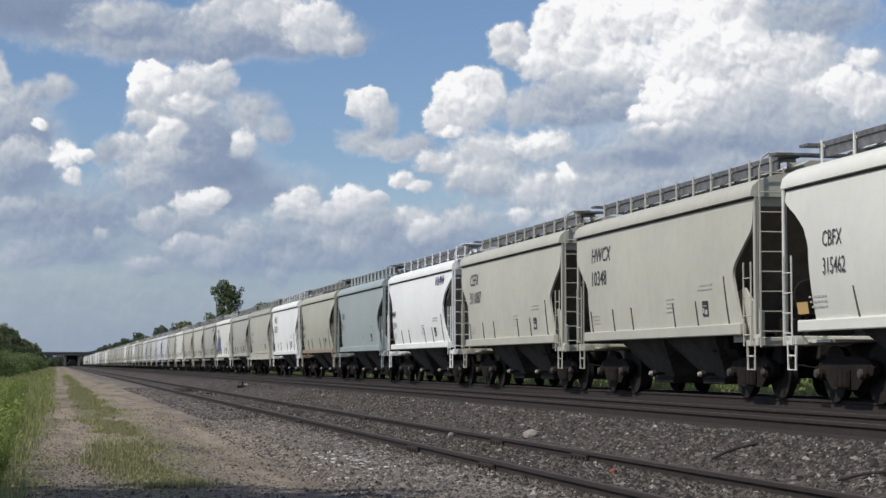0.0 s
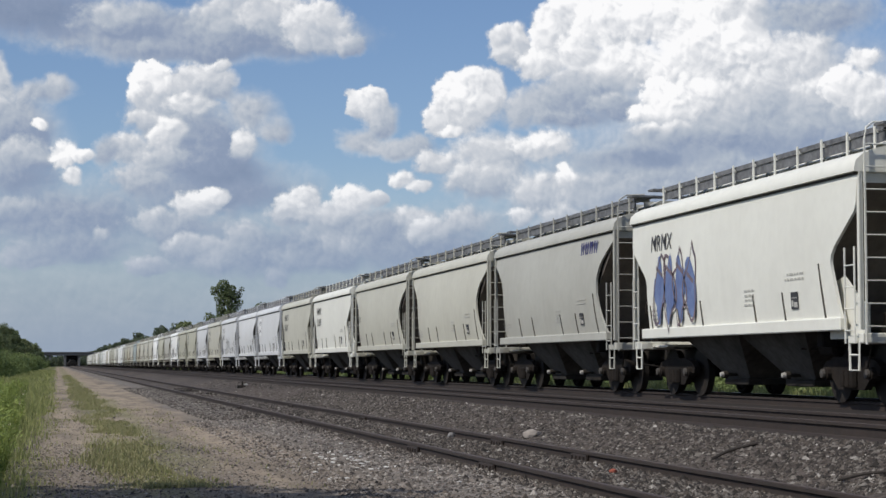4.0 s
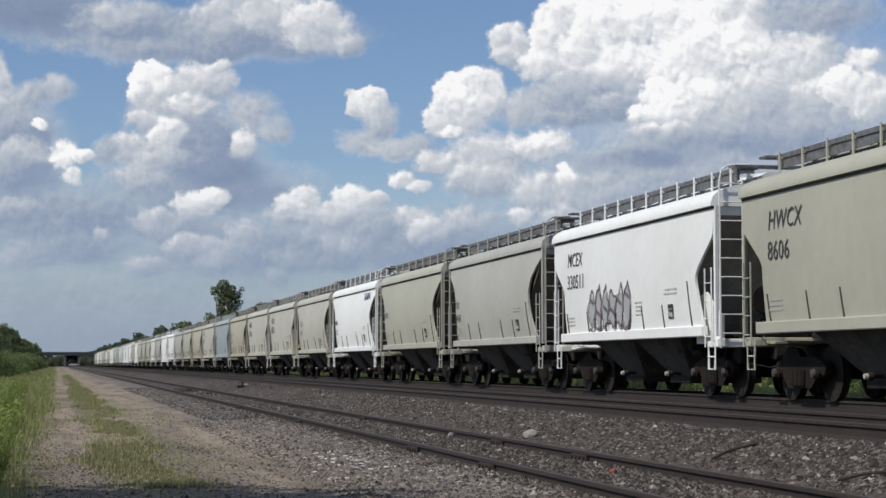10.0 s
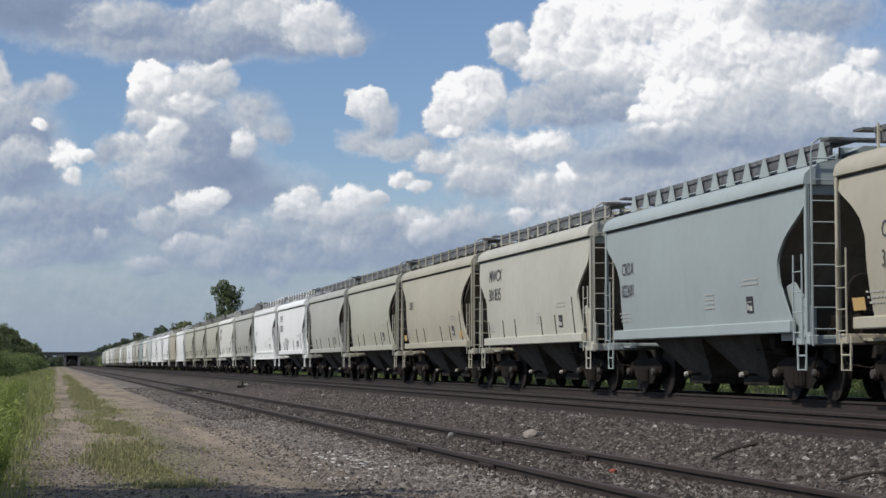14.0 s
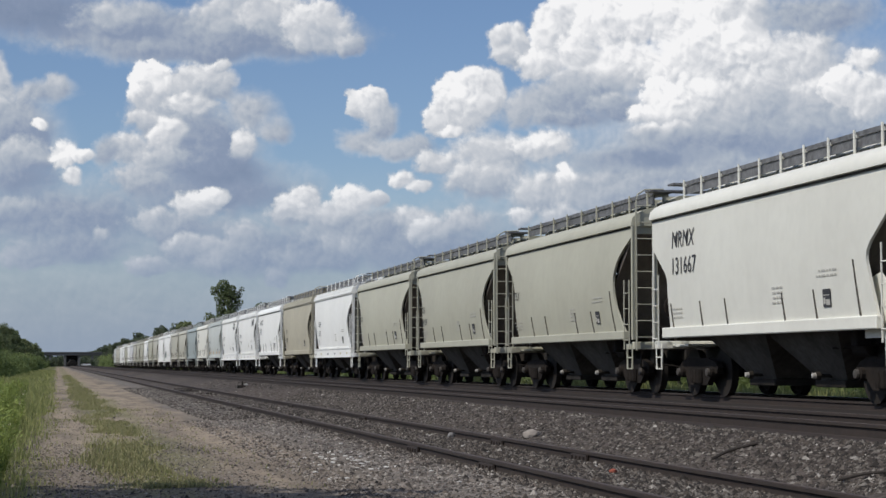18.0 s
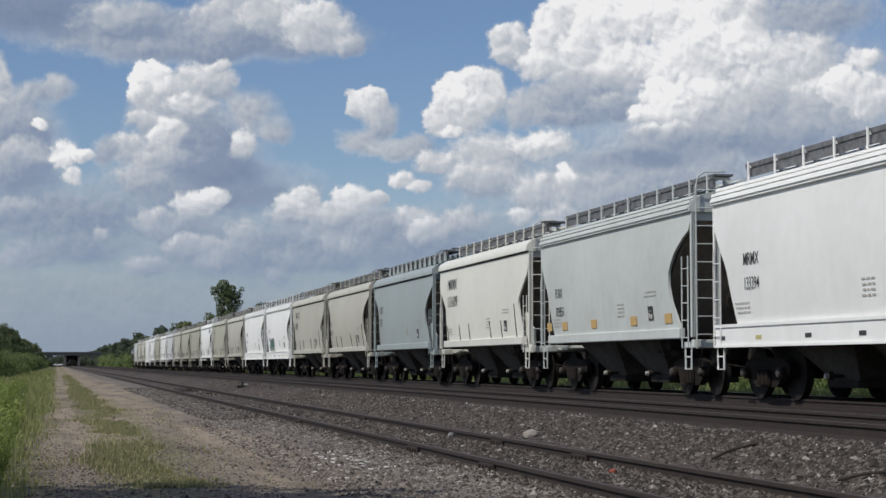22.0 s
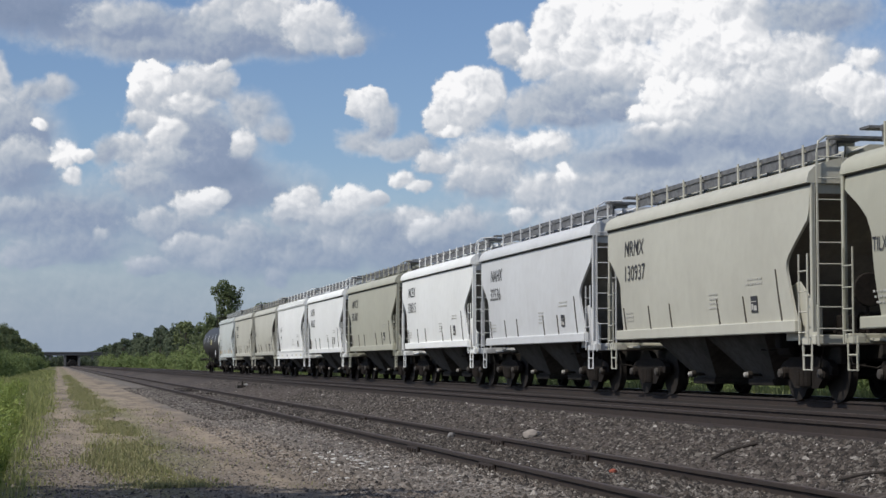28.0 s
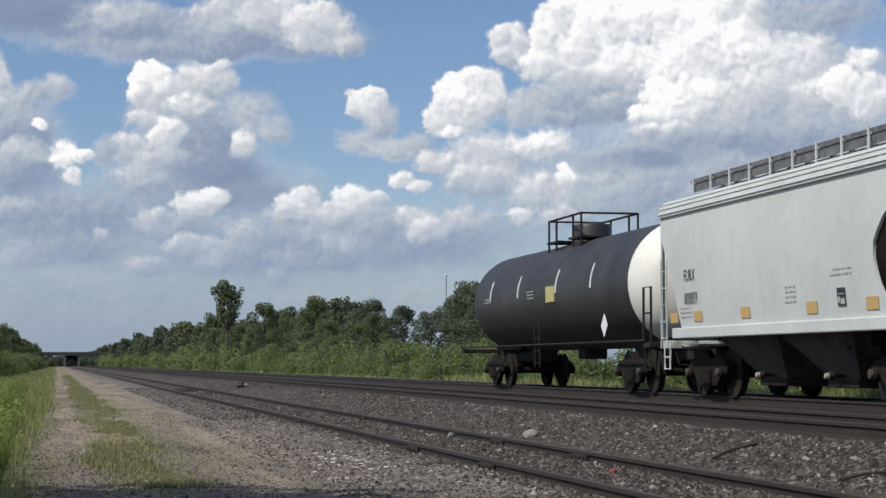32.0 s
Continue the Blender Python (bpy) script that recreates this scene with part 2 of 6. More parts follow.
# ---------------------------------------------------------------- materials
def material(name, base, rough=0.7, metal=0.0, second=None, scale=4.0, amount=0.5, bump=0.0, bump_scale=30.0,
             streak=None, spec=0.5, vary=0.0, coords="Object", stretch=(1, 1, 1), translucent=0.0):
    """A procedural surface: a base colour broken by two scales of noise, optional downward streaks, fine relief."""
    mat = bpy.data.materials.new(name)
    mat.use_nodes = True
    n, l = mat.node_tree.nodes, mat.node_tree.links
    b = n["Principled BSDF"]
    b.inputs["Roughness"].default_value, b.inputs["Metallic"].default_value = rough, metal
    b.inputs["Specular IOR Level"].default_value = spec
    tc, mp = n.new("ShaderNodeTexCoord"), n.new("ShaderNodeMapping")
    mp.inputs["Scale"].default_value = stretch
    l.new(tc.outputs[coords], mp.inputs[0])

    def noise_tex(s, detail=5, rough_=0.6, vec=None):
        t = n.new("ShaderNodeTexNoise")
        t.inputs["Scale"].default_value, t.inputs["Detail"].default_value = s, detail
        t.inputs["Roughness"].default_value = rough_
        l.new(vec or mp.outputs[0], t.inputs["Vector"])
        return t.outputs["Fac"]

    def ramp(fac, lo, hi):
        t = n.new("ShaderNodeMapRange")
        t.inputs["From Min"].default_value, t.inputs["From Max"].default_value = lo, hi
        l.new(fac, t.inputs["Value"])
        return t.outputs[0]

    def mix(fac, a, c):
        t = n.new("ShaderNodeMix")
        t.data_type = "RGBA"
        if isinstance(fac, float):
            t.inputs[0].default_value = fac
        else:
            l.new(fac, t.inputs[0])
        for k, v in ((6, a), (7, c)):
            if isinstance(v, tuple):
                t.inputs[k].default_value = (*v, 1)
            else:
                l.new(v, t.inputs[k])
        return t.outputs[2]

    def times(fac, k):
        t = n.new("ShaderNodeMath")
        t.operation, t.inputs[1].default_value = "MULTIPLY", k
        l.new(fac, t.inputs[0])
        return t.outputs[0]

    colour = base
    if second:
        colour = mix(times(ramp(noise_tex(scale), 0.38, 0.68), amount), colour, second)
        colour = mix(times(ramp(noise_tex(scale * 9), 0.42, 0.7), amount * 0.55), colour, second)
    if streak:
        m2 = n.new("ShaderNodeMapping")
        m2.inputs["Scale"].default_value = (0.7, 0.8, 0.10)
        l.new(tc.outputs[coords], m2.inputs[0])
        colour = mix(times(ramp(noise_tex(2.2, 6, 0.65, m2.outputs[0]), 0.52, 0.8), streak[1]), colour, streak[0])
    if vary:
        oi = n.new("ShaderNodeObjectInfo")
        h = n.new("ShaderNodeHueSaturation")
        v = n.new("ShaderNodeMapRange")
        v.inputs["To Min"].default_value, v.inputs["To Max"].default_value = 1 - vary, 1 + vary
        l.new(oi.outputs["Random"], v.inputs["Value"])
        l.new(v.outputs[0], h.inputs["Value"])
        if isinstance(colour, tuple):
            h.inputs["Color"].default_value = (*colour, 1)
        else:
            l.new(colour, h.inputs["Color"])
        colour = h.outputs[0]
    if isinstance(colour, tuple):
        b.inputs["Base Color"].default_value = (*colour, 1)
    else:
        l.new(colour, b.inputs["Base Color"])
    if bump:
        t = n.new("ShaderNodeBump")
        t.inputs["Strength"].default_value, t.inputs["Distance"].default_value = bump, 0.02
        l.new(noise_tex(bump_scale, 6), t.inputs["Height"])
        l.new(t.outputs[0], b.inputs["Normal"])
    if translucent:
        tr, ms = n.new("ShaderNodeBsdfTranslucent"), n.new("ShaderNodeMixShader")
        ms.inputs[0].default_value = translucent
        if isinstance(colour, tuple):
            tr.inputs[0].default_value = (*colour, 1)
        else:
            l.new(colour, tr.inputs[0])
        l.new(b.outputs[0], ms.inputs[1])
        l.new(tr.outputs[0], ms.inputs[2])
        l.new(ms.outputs[0], n["Material Output"].inputs[0])
    return mat


def leafy(name, a, b, island=0.45, translucent=0.25):
    """Foliage: each leaf or blade takes its own shade between a and b."""
    mat = bpy.data.materials.new(name)
    mat.use_nodes = True
    n, l = mat.node_tree.nodes, mat.node_tree.links
    p = n["Principled BSDF"]
    p.inputs["Roughness"].default_value, p.inputs["Specular IOR Level"].default_value = 0.7, 0.2
    g, oi, mx, ad = n.new("ShaderNodeNewGeometry"), n.new("ShaderNodeObjectInfo"), n.new("ShaderNodeMix"), n.new("ShaderNodeMath")
    ad.operation = "MULTIPLY_ADD"
    ad.inputs[1].default_value = island
    l.new(g.outputs["Random Per Island"], ad.inputs[0])
    s = n.new("ShaderNodeMath")
    s.operation, s.inputs[1].default_value = "MULTIPLY", 1 - island
    l.new(oi.outputs["Random"], s.inputs[0])
    l.new(s.outputs[0], ad.inputs[2])
    mx.data_type = "RGBA"
    l.new(ad.outputs[0], mx.inputs[0])
    mx.inputs[6].default_value, mx.inputs[7].default_value = (*a, 1), (*b, 1)
    l.new(mx.outputs[2], p.inputs["Base Color"])
    tr, ms = n.new("ShaderNodeBsdfTranslucent"), n.new("ShaderNodeMixShader")
    ms.inputs[0].default_value = translucent
    l.new(mx.outputs[2], tr.inputs[0])
    l.new(p.outputs[0], ms.inputs[1])
    l.new(tr.outputs[0], ms.inputs[2])
    l.new(ms.outputs[0], n["Material Output"].inputs[0])
    return mat


GRIME = (0.16, 0.13, 0.10)


def paint(name, c, dirt=0.35, rough=0.5):
    d = tuple(0.55 * v + 0.45 * g for v, g in zip(c, GRIME))
    return material(name, c, rough, 0, d, 0.38, dirt * 1.15, 0.10, 1.3, (d, dirt * 0.38), 0.4, 0.05)


PAINT = {
    "beige": paint("paint_beige", (0.52, 0.505, 0.425)),
    "sand": paint("paint_sand", (0.47, 0.435, 0.335), 0.45),
    "khaki": paint("paint_khaki", (0.455, 0.445, 0.355)),
    "grey": paint("paint_grey", (0.455, 0.447, 0.395), 0.4),
    "white": paint("paint_white", (0.87, 0.87, 0.835), 0.2),
    "cream": paint("paint_cream", (0.74, 0.73, 0.655), 0.22),
    "lilac": paint("paint_pale_lilac_grey", (0.62, 0.625, 0.625), 0.28),
    "silver": paint("paint_pale_grey", (0.60, 0.63, 0.60), 0.34),
    "blue": paint("paint_pale_blue_grey", (0.355, 0.405, 0.40), 0.35),
    "rusty": paint("paint_rust_stained_tan", (0.34, 0.265, 0.185), 0.7),
}
BLACK_STEEL = material("black_steel", (0.018, 0.017, 0.016), 0.8, 0, (0.05, 0.04, 0.03), 2.0, 0.6, 0.15, 20, spec=0.2)
# brown of grime plus the end recess's shade, put into the colour
GRIMY_SHADE_BROWN = material("grimy_shade_brown", (0.21, 0.182, 0.16), 0.85, 0, (0.12, 0.10, 0.085), 1.2, 0.7, 0.1, 10, spec=0.2)
# grime, with the shade below the car body put into the colour
SHADED_GRIME = material("grimy_shaded_grey", (0.120, 0.113, 0.100), 0.9, 0, (0.032, 0.027, 0.024), 0.9, 0.8, 0.1, 10, spec=0.12)
TRUCK_STEEL = material("grimy_cast_steel", (0.013, 0.011, 0.010), 0.85, 0, (0.032, 0.025, 0.020), 2.5, 0.6, 0.3, 25, spec=0.15)
WHEEL_STEEL = material("wheel_steel", (0.020, 0.018, 0.016), 0.75, 0.1, (0.045, 0.036, 0.03), 4.0, 0.5, spec=0.15)
GALV = material("galvanised_grating", (0.20, 0.20, 0.205), 0.6, 0.2, (0.07, 0.07, 0.072), 7.0, 0.9)
# white paint greyed by hand for the shade in the end recess
SHADE_GREY = material("shade_grey_sheet", (0.30, 0.29, 0.275), 0.85, 0, (0.15, 0.135, 0.12), 1.2, 0.7, 0.1, 10, spec=0.2)
PALE_CAST = material("pale_worn_casting", (0.42, 0.41, 0.385), 0.6, 0, (0.25, 0.22, 0.19), 8.0, 0.6)
TANK_BLACK = material("tank_black_paint", (0.020, 0.020, 0.021), 0.5, 0, (0.06, 0.055, 0.05), 0.9, 0.6, 0.08, 6, ((0.09, 0.085, 0.08), 0.4))
TANK_WHITE = paint("tank_white_paint", (0.80, 0.78, 0.70), 0.25)
LETTER = material("stencil_black", (0.03, 0.03, 0.035), 0.7, 0, (0.09, 0.09, 0.09), 6.0, 0.5)
LETTER_FAINT = material("stencil_faded_grey", (0.42, 0.41, 0.37), 0.7, 0, (0.52, 0.50, 0.46), 5.0, 0.6)
ORANGE = material("reflector_orange", (0.60, 0.37, 0.11), 0.5, 0, (0.5, 0.38, 0.22), 3.0, 0.6)
YELLOW = material("reflector_yellow", (0.52, 0.46, 0.17), 0.5, 0, (0.42, 0.38, 0.2), 3.0, 0.4)
DECAL_WHITE = material("decal_white", (0.82, 0.82, 0.82), 0.6, 0, (0.6, 0.6, 0.6), 5.0, 0.4)
LOGO_BLUE = material("logo_dark_blue", (0.035, 0.035, 0.14), 0.6, 0, (0.06, 0.06, 0.2), 4.0, 0.4)
SPRAY_BLUE = material("spray_paint_blue", (0.09, 0.13, 0.28), 0.7, 0, (0.20, 0.26, 0.42), 3.0, 0.6)
SPRAY_DARK = material("spray_paint_dark", (0.10, 0.09, 0.11), 0.7, 0, (0.25, 0.16, 0.17), 3.0, 0.6)
SPRAY_GREY = material("spray_paint_grey", (0.33, 0.34, 0.33), 0.7, 0, (0.45, 0.46, 0.45), 3.0, 0.6)
SPRAY_GREEN = material("spray_paint_green", (0.07, 0.20, 0.16), 0.7, 0, (0.14, 0.28, 0.23), 3.0, 0.6)

RAIL_SIDE = material("rusty_rail", (0.024, 0.017, 0.014), 0.85, 0.0, (0.044, 0.029, 0.022), 6.0, 0.6, 0.2, 30)
RAIL_TOP = material("worn_rail_head", (0.28, 0.26, 0.25), 0.35, 0.85, (0.2, 0.17, 0.15), 5.0, 0.5)
RAIL_DULL = material("dull_rail_head", (0.065, 0.048, 0.039), 0.65, 0.3, (0.10, 0.068, 0.05), 5.0, 0.5)
TIE_WOOD = material("creosoted_wood", (0.042, 0.034, 0.028), 0.9, 0, (0.080, 0.066, 0.056), 3.0, 0.7, 0.5, 25, vary=0.25, stretch=(0.4, 3, 3))
STONE = material("ballast_stone", (0.21, 0.20, 0.195), 0.85, 0, (0.12, 0.112, 0.106), 9.0, 0.6)
BARK = material("bark", (0.10, 0.085, 0.07), 0.9, 0, (0.05, 0.042, 0.035), 3.0, 0.7, 0.6, 18)
LEAF_BUSH = leafy("bush_leaves", (0.12, 0.17, 0.06), (0.265, 0.315, 0.13), 0.45, 0.4)
LEAF_TREE = leafy("tree_leaves", (0.098, 0.13, 0.064), (0.205, 0.235, 0.115), 0.45, 0.35)
# greyer copy of the tree leaves, with distance haze mixed into the colour
LEAF_HAZED = leafy("hazed_tree_leaves", (0.085, 0.108, 0.072), (0.150, 0.178, 0.110), 0.45, 0.35)
GRASS = leafy("grass_blades", (0.15, 0.185, 0.06), (0.40, 0.40, 0.17), 0.7, 0.35)
DRY_GRASS = leafy("dry_grass_blades", (0.15, 0.18, 0.06), (0.34, 0.31, 0.17), 0.7)
WEED = leafy("weed_leaves", (0.12, 0.17, 0.045), (0.36, 0.42, 0.12), 0.5, 0.35)
FLOWER = leafy("flower_heads", (0.62, 0.58, 0.30), (0.75, 0.72, 0.62), 0.8)
BEARING = material("bearing_cap_steel", (0.07, 0.062, 0.055), 0.7, 0.1, (0.05, 0.042, 0.035), 6.0, 0.7)
GIRDER = material("dark_weathered_girder", (0.07, 0.075, 0.08), 0.8, 0, (0.11, 0.10, 0.095), 0.3, 0.5)
CONCRETE = material("weathered_concrete", (0.13, 0.13, 0.13), 0.9, 0, (0.09, 0.09, 0.09), 0.5, 0.5)


def stone_material(name="ballast_stones", k=1.0):
    """Ballast: each stone its own grey, a few pale, a few rust-brown."""
    m = bpy.data.materials.new(name)
    m.use_nodes = True
    n, l = m.node_tree.nodes, m.node_tree.links
    p = n["Principled BSDF"]
    p.inputs["Roughness"].default_value, p.inputs["Specular IOR Level"].default_value = 0.9, 0.3
    g, r = n.new("ShaderNodeNewGeometry"), n.new("ShaderNodeValToRGB")
    l.new(g.outputs["Random Per Island"], r.inputs[0])
    e = r.color_ramp.elements
    e[0].position, e[0].color = 0.0, (0.020 * k, 0.017 * k, 0.015 * k, 1)
    e[1].position, e[1].color = 1.0, (0.40, 0.37, 0.33, 1)
    for pos, c in ((0.35, (0.040, 0.034, 0.029, 1)), (0.6, (0.082, 0.066, 0.055, 1)), (0.85, (0.140, 0.124, 0.108, 1)), (0.97, (0.18, 0.162, 0.142, 1))):
        r.color_ramp.elements.new(pos).color = (c[0] * k, c[1] * k, c[2] * k, 1)
    l.new(r.outputs[0], p.inputs["Base Color"])
    return m


STONES = stone_material()
PALE_STONES = stone_material("pale_gravel_stones", 1.7)


def ground_material():
    """One sheet: gravel by the tracks, a sandy lane, soil under the grass, split by where it lies across the track."""
    m = bpy.data.materials.new("railside_ground")
    m.use_nodes = True
    n, l = m.node_tree.nodes, m.node_tree.links
    p = n["Principled BSDF"]
    p.inputs["Roughness"].default_value, p.inputs["Specular IOR Level"].default_value = 0.95, 0.2
    tc, sep = n.new("ShaderNodeTexCoord"), n.new("ShaderNodeSeparateXYZ")
    l.new(tc.outputs["Object"], sep.inputs[0])

    # wear is drawn out along the lane and the tracks
    along = n.new("ShaderNodeMapping")
    along.inputs["Scale"].default_value = (1.0, 0.14, 1.0)
    l.new(tc.outputs["Object"], along.inputs[0])

    def noise_tex(s, d=6, r=0.6, drawn=True):
        t = n.new("ShaderNodeTexNoise")
        t.inputs["Scale"].default_value, t.inputs["Detail"].default_value, t.inputs["Roughness"].default_value = s, d, r
        l.new(along.outputs[0] if drawn else tc.outputs["Object"], t.inputs["Vector"])
        return t.outputs["Fac"]

    def math_(k, a, b, c=None):
        t = n.new("ShaderNodeMath")
        t.operation = k
        for i, v in enumerate((a, b, c)):
            if v is None:
                continue
            if isinstance(v, (int, float)):
                t.inputs[i].default_value = v
            else:
                l.new(v, t.inputs[i])
        return t.outputs[0]

    def mix(fac, a, b):
        t = n.new("ShaderNodeMix")
        t.data_type = "RGBA"
        l.new(fac, t.inputs[0])
        for k, v in ((6, a), (7, b)):
            if isinstance(v, tuple):
                t.inputs[k].default_value = (*v, 1)
            else:
                l.new(v, t.inputs[k])
        return t.outputs[2]

    def ramp(v, lo, hi, a=0.0, b=1.0):
        t = n.new("ShaderNodeMapRange")
        t.interpolation_type = "SMOOTHSTEP"
        for nm, q in (("From Min", lo), ("From Max", hi), ("To Min", a), ("To Max", b)):
            t.inputs[nm].default_value = q
        l.new(v, t.inputs["Value"])
        return t.outputs[0]

    x = math_("ADD", sep.outputs[0], math_("MULTIPLY_ADD", noise_tex(0.45), 2.4, -1.2))
    vo = n.new("ShaderNodeTexVoronoi")
    vo.inputs["Scale"].default_value = 15.0
    l.new(tc.outputs["Object"], vo.inputs["Vector"])
    cell = n.new("ShaderNodeSeparateColor")
    l.new(vo.outputs["Color"], cell.inputs[0])
    gravel = mix(ramp(cell.outputs[0], 0.1, 0.95), (0.032, 0.026, 0.023), (0.098, 0.083, 0.073))
    gravel = mix(math_("MULTIPLY", ramp(noise_tex(0.5), 0.4, 0.65), 0.45), gravel, (0.105, 0.083, 0.068))
    sand = mix(ramp(noise_tex(3.0, 4), 0.3, 0.7), (0.235, 0.190, 0.140), (0.345, 0.278, 0.203))
    soil = mix(ramp(noise_tex(0.8), 0.35, 0.7), (0.085, 0.095, 0.032), (0.155, 0.15, 0.06))
    # the lane is sandy, with gravel worked in
    lane = mix(math_("MULTIPLY", ramp(noise_tex(0.9), 0.42, 0.68), 0.7), sand, gravel)
    near = ramp(sep.outputs[1], 17.0, 27.0, 0.55, 0.0)
    lane = mix(math_("MULTIPLY", near, ramp(noise_tex(0.6), 0.3, 0.5)), lane, gravel)
    # a worn strip of turf along the middle of the lane
    strip = math_("ABSOLUTE", math_("SUBTRACT", x, 1.05), 0.0)
    turf = math_("MULTIPLY", ramp(strip, 0.25, 0.75, 1.0, 0.0), ramp(noise_tex(0.7), 0.36, 0.56))
    lane = mix(math_("MULTIPLY", turf, 0.75), lane, (0.17, 0.165, 0.075))
    colour = mix(ramp(x, -0.75, 0.15), soil, lane)
    pale_gravel = mix(ramp(cell.outputs[0], 0.1, 0.95), (0.095, 0.083, 0.072), (0.215, 0.190, 0.165))
    colour = mix(ramp(x, 2.5, 3.6), colour, pale_gravel)
    colour = mix(ramp(x, 3.9, 5.2), colour, gravel)
    # rust-brown dust along the main lines
    dust = math_("MULTIPLY", ramp(x, 6.9, 8.1), 0.8)
    colour = mix(dust, colour, (0.038, 0.029, 0.025))
    # darker ballast under the running line
    under_line = math_("MULTIPLY", ramp(x, 10.6, 12.2), 0.7)
    colour = mix(under_line, colour, (0.028, 0.024, 0.022))
    colour = mix(ramp(x, 15.9, 16.8), colour, soil)
    l.new(colour, p.inputs["Base Color"])
    return m


GROUND = ground_material()

# ---------------------------------------------------------------- mesh helpers
class Geo:
    """Collects faces for one mesh."""

    def __init__(self):
        self.v, self.f = [], []

    def add(self, verts, faces):
        k = len(self.v)
        self.v += [tuple(p) for p in verts]
        self.f += [tuple(i + k for i in q) for q in faces]
        return self

    def box(self, x0, x1, y0, y1, z0, z1, bevel=0.0):
        if bevel <= 0:
            v = [(x, y, z) for x in (x0, x1) for y in (y0, y1) for z in (z0, z1)]
            return self.add(v, [(0, 1, 3, 2), (4, 6, 7, 5), (0, 4, 5, 1), (2, 3, 7, 6), (0, 2, 6, 4), (1, 5, 7, 3)])
        b = bevel
        ring = lambda z, i: [(x0 + i, y0 + b + i * 0, z), (x0 + b, y0 + i, z), (x1 - b, y0 + i, z), (x1 - i, y0 + b, z),
                             (x1 - i, y1 - b, z), (x1 - b, y1 - i, z), (x0 + b, y1 - i, z), (x0 + i, y1 - b, z)]
        v = ring(z0, b * 0.7) + ring(z0 + b, 0) + ring(z1 - b, 0) + ring(z1, b * 0.7)
        f = [tuple(range(7, -1, -1)), tuple(range(24, 32))]
        for r in range(3):
            for i in range(8):
                j = (i + 1) % 8
                f.append((r * 8 + i, r * 8 + j, r * 8 + 8 + j, r * 8 + 8 + i))
        return self.add(v, f)

    def tube(self, points, r, sides=6):
        """A rod through the points."""
        pts = [Vector(p) for p in points]
        v, f = [], []
        for i, p in enumerate(pts):
            d = (pts[min(i + 1, len(pts) - 1)] - pts[max(i - 1, 0)]).normalized()
            a = d.cross(Vector((0, 0, 1)) if abs(d.z) < 0.9 else Vector((1, 0, 0))).normalized()
            b = d.cross(a)
            v += [p + (a * math.cos(2 * math.pi * k / sides) + b * math.sin(2 * math.pi * k / sides)) * r for k in range(sides)]
        for i in range(len(pts) - 1):
            for k in range(sides):
                j = (k + 1) % sides
                f.append((i * sides + k, i * sides + j, (i + 1) * sides + j, (i + 1) * sides + k))
        f += [tuple(range(sides - 1, -1, -1)), tuple((len(pts) - 1) * sides + k for k in range(sides))]
        return self.add(v, f)

    def lathe(self, profile, centre, axis="x", sides=20):
        """Turns (offset along axis, radius) pairs about an axis through centre."""
        v, f = [], []
        for o, r in profile:
            for k in range(sides):
                a = 2 * math.pi * k / sides
                c, s = r * math.cos(a), r * math.sin(a)
                p = {"x": (o, c, s), "y": (c, o, s), "z": (c, s, o)}[axis]
                v.append((centre[0] + p[0], centre[1] + p[1], centre[2] + p[2]))
        for i in range(len(profile) - 1):
            for k in range(sides):
                j = (k + 1) % sides
                f.append((i * sides + k, i * sides + j, (i + 1) * sides + j, (i + 1) * sides + k))
        f += [tuple(range(sides - 1, -1, -1)), tuple((len(profile) - 1) * sides + k for k in range(sides))]
        return self.add(v, f)

    def prism(self, outline, axis, a, b):
        """Pushes an outline (pairs in the other two axes) from a to b along the axis."""
        put = {"x": lambda p, o: (o, p[0], p[1]), "y": lambda p, o: (p[0], o, p[1]), "z": lambda p, o: (p[0], p[1], o)}[axis]
        n = len(outline)
        v = [put(p, a) for p in outline] + [put(p, b) for p in outline]
        f = [tuple(range(n - 1, -1, -1)), tuple(range(n, 2 * n))] + [(i, (i + 1) % n, n + (i + 1) % n, n + i) for i in range(n)]
        return self.add(v, f)

    def mesh(self, name, smooth=False, fix=True):
        m = bpy.data.meshes.new(name)
        m.from_pydata(self.v, [], self.f)
        if fix:
            bm = bmesh.new()
            bm.from_mesh(m)
            bmesh.ops.recalc_face_normals(bm, faces=bm.faces)
            bm.to_mesh(m)
            bm.free()
        if smooth:
            m.shade_smooth()
            m.set_sharp_from_angle(angle=radians(35))
        return m


def put(name, mesh, mat, parent=None, m=None, label=""):
    """Links one mesh object, under a thing or a part if given."""
    ob = new(name, mesh)
    if not mesh.materials:
        mesh.materials.append(mat)
    if mesh.materials[0] != mat:
        ob.material_slots[0].link = "OBJECT"
        ob.material_slots[0].material = mat
    ob.parent = parent
    if m is not None:
        ob.matrix_basis = m
    return tagged(ob, label) if label else ob


def thing(name, label, category, m=None, group="", kind=""):
    ob = new(name)
    ob.empty_display_size = 0.3
    if m is not None:
        ob.matrix_basis = m
    return tagged(ob, label, category, group, kind)


def at(x=0, y=0, z=0, rz=0):
    return pose(x, y, z, 0, 0, rz)


MESHES = {}


def once(key, make, smooth=False):
    if key not in MESHES:
        MESHES[key] = make().mesh(key, smooth)
    return MESHES[key]


# ---------------------------------------------------------------- the lie of the land
RAIL_Z = 0.54            # rail heads of the two main lines
SIDING_Z = 0.15
TRAIN_X, NEAR_X, SIDING_X = 13.70, 8.90, 5.25


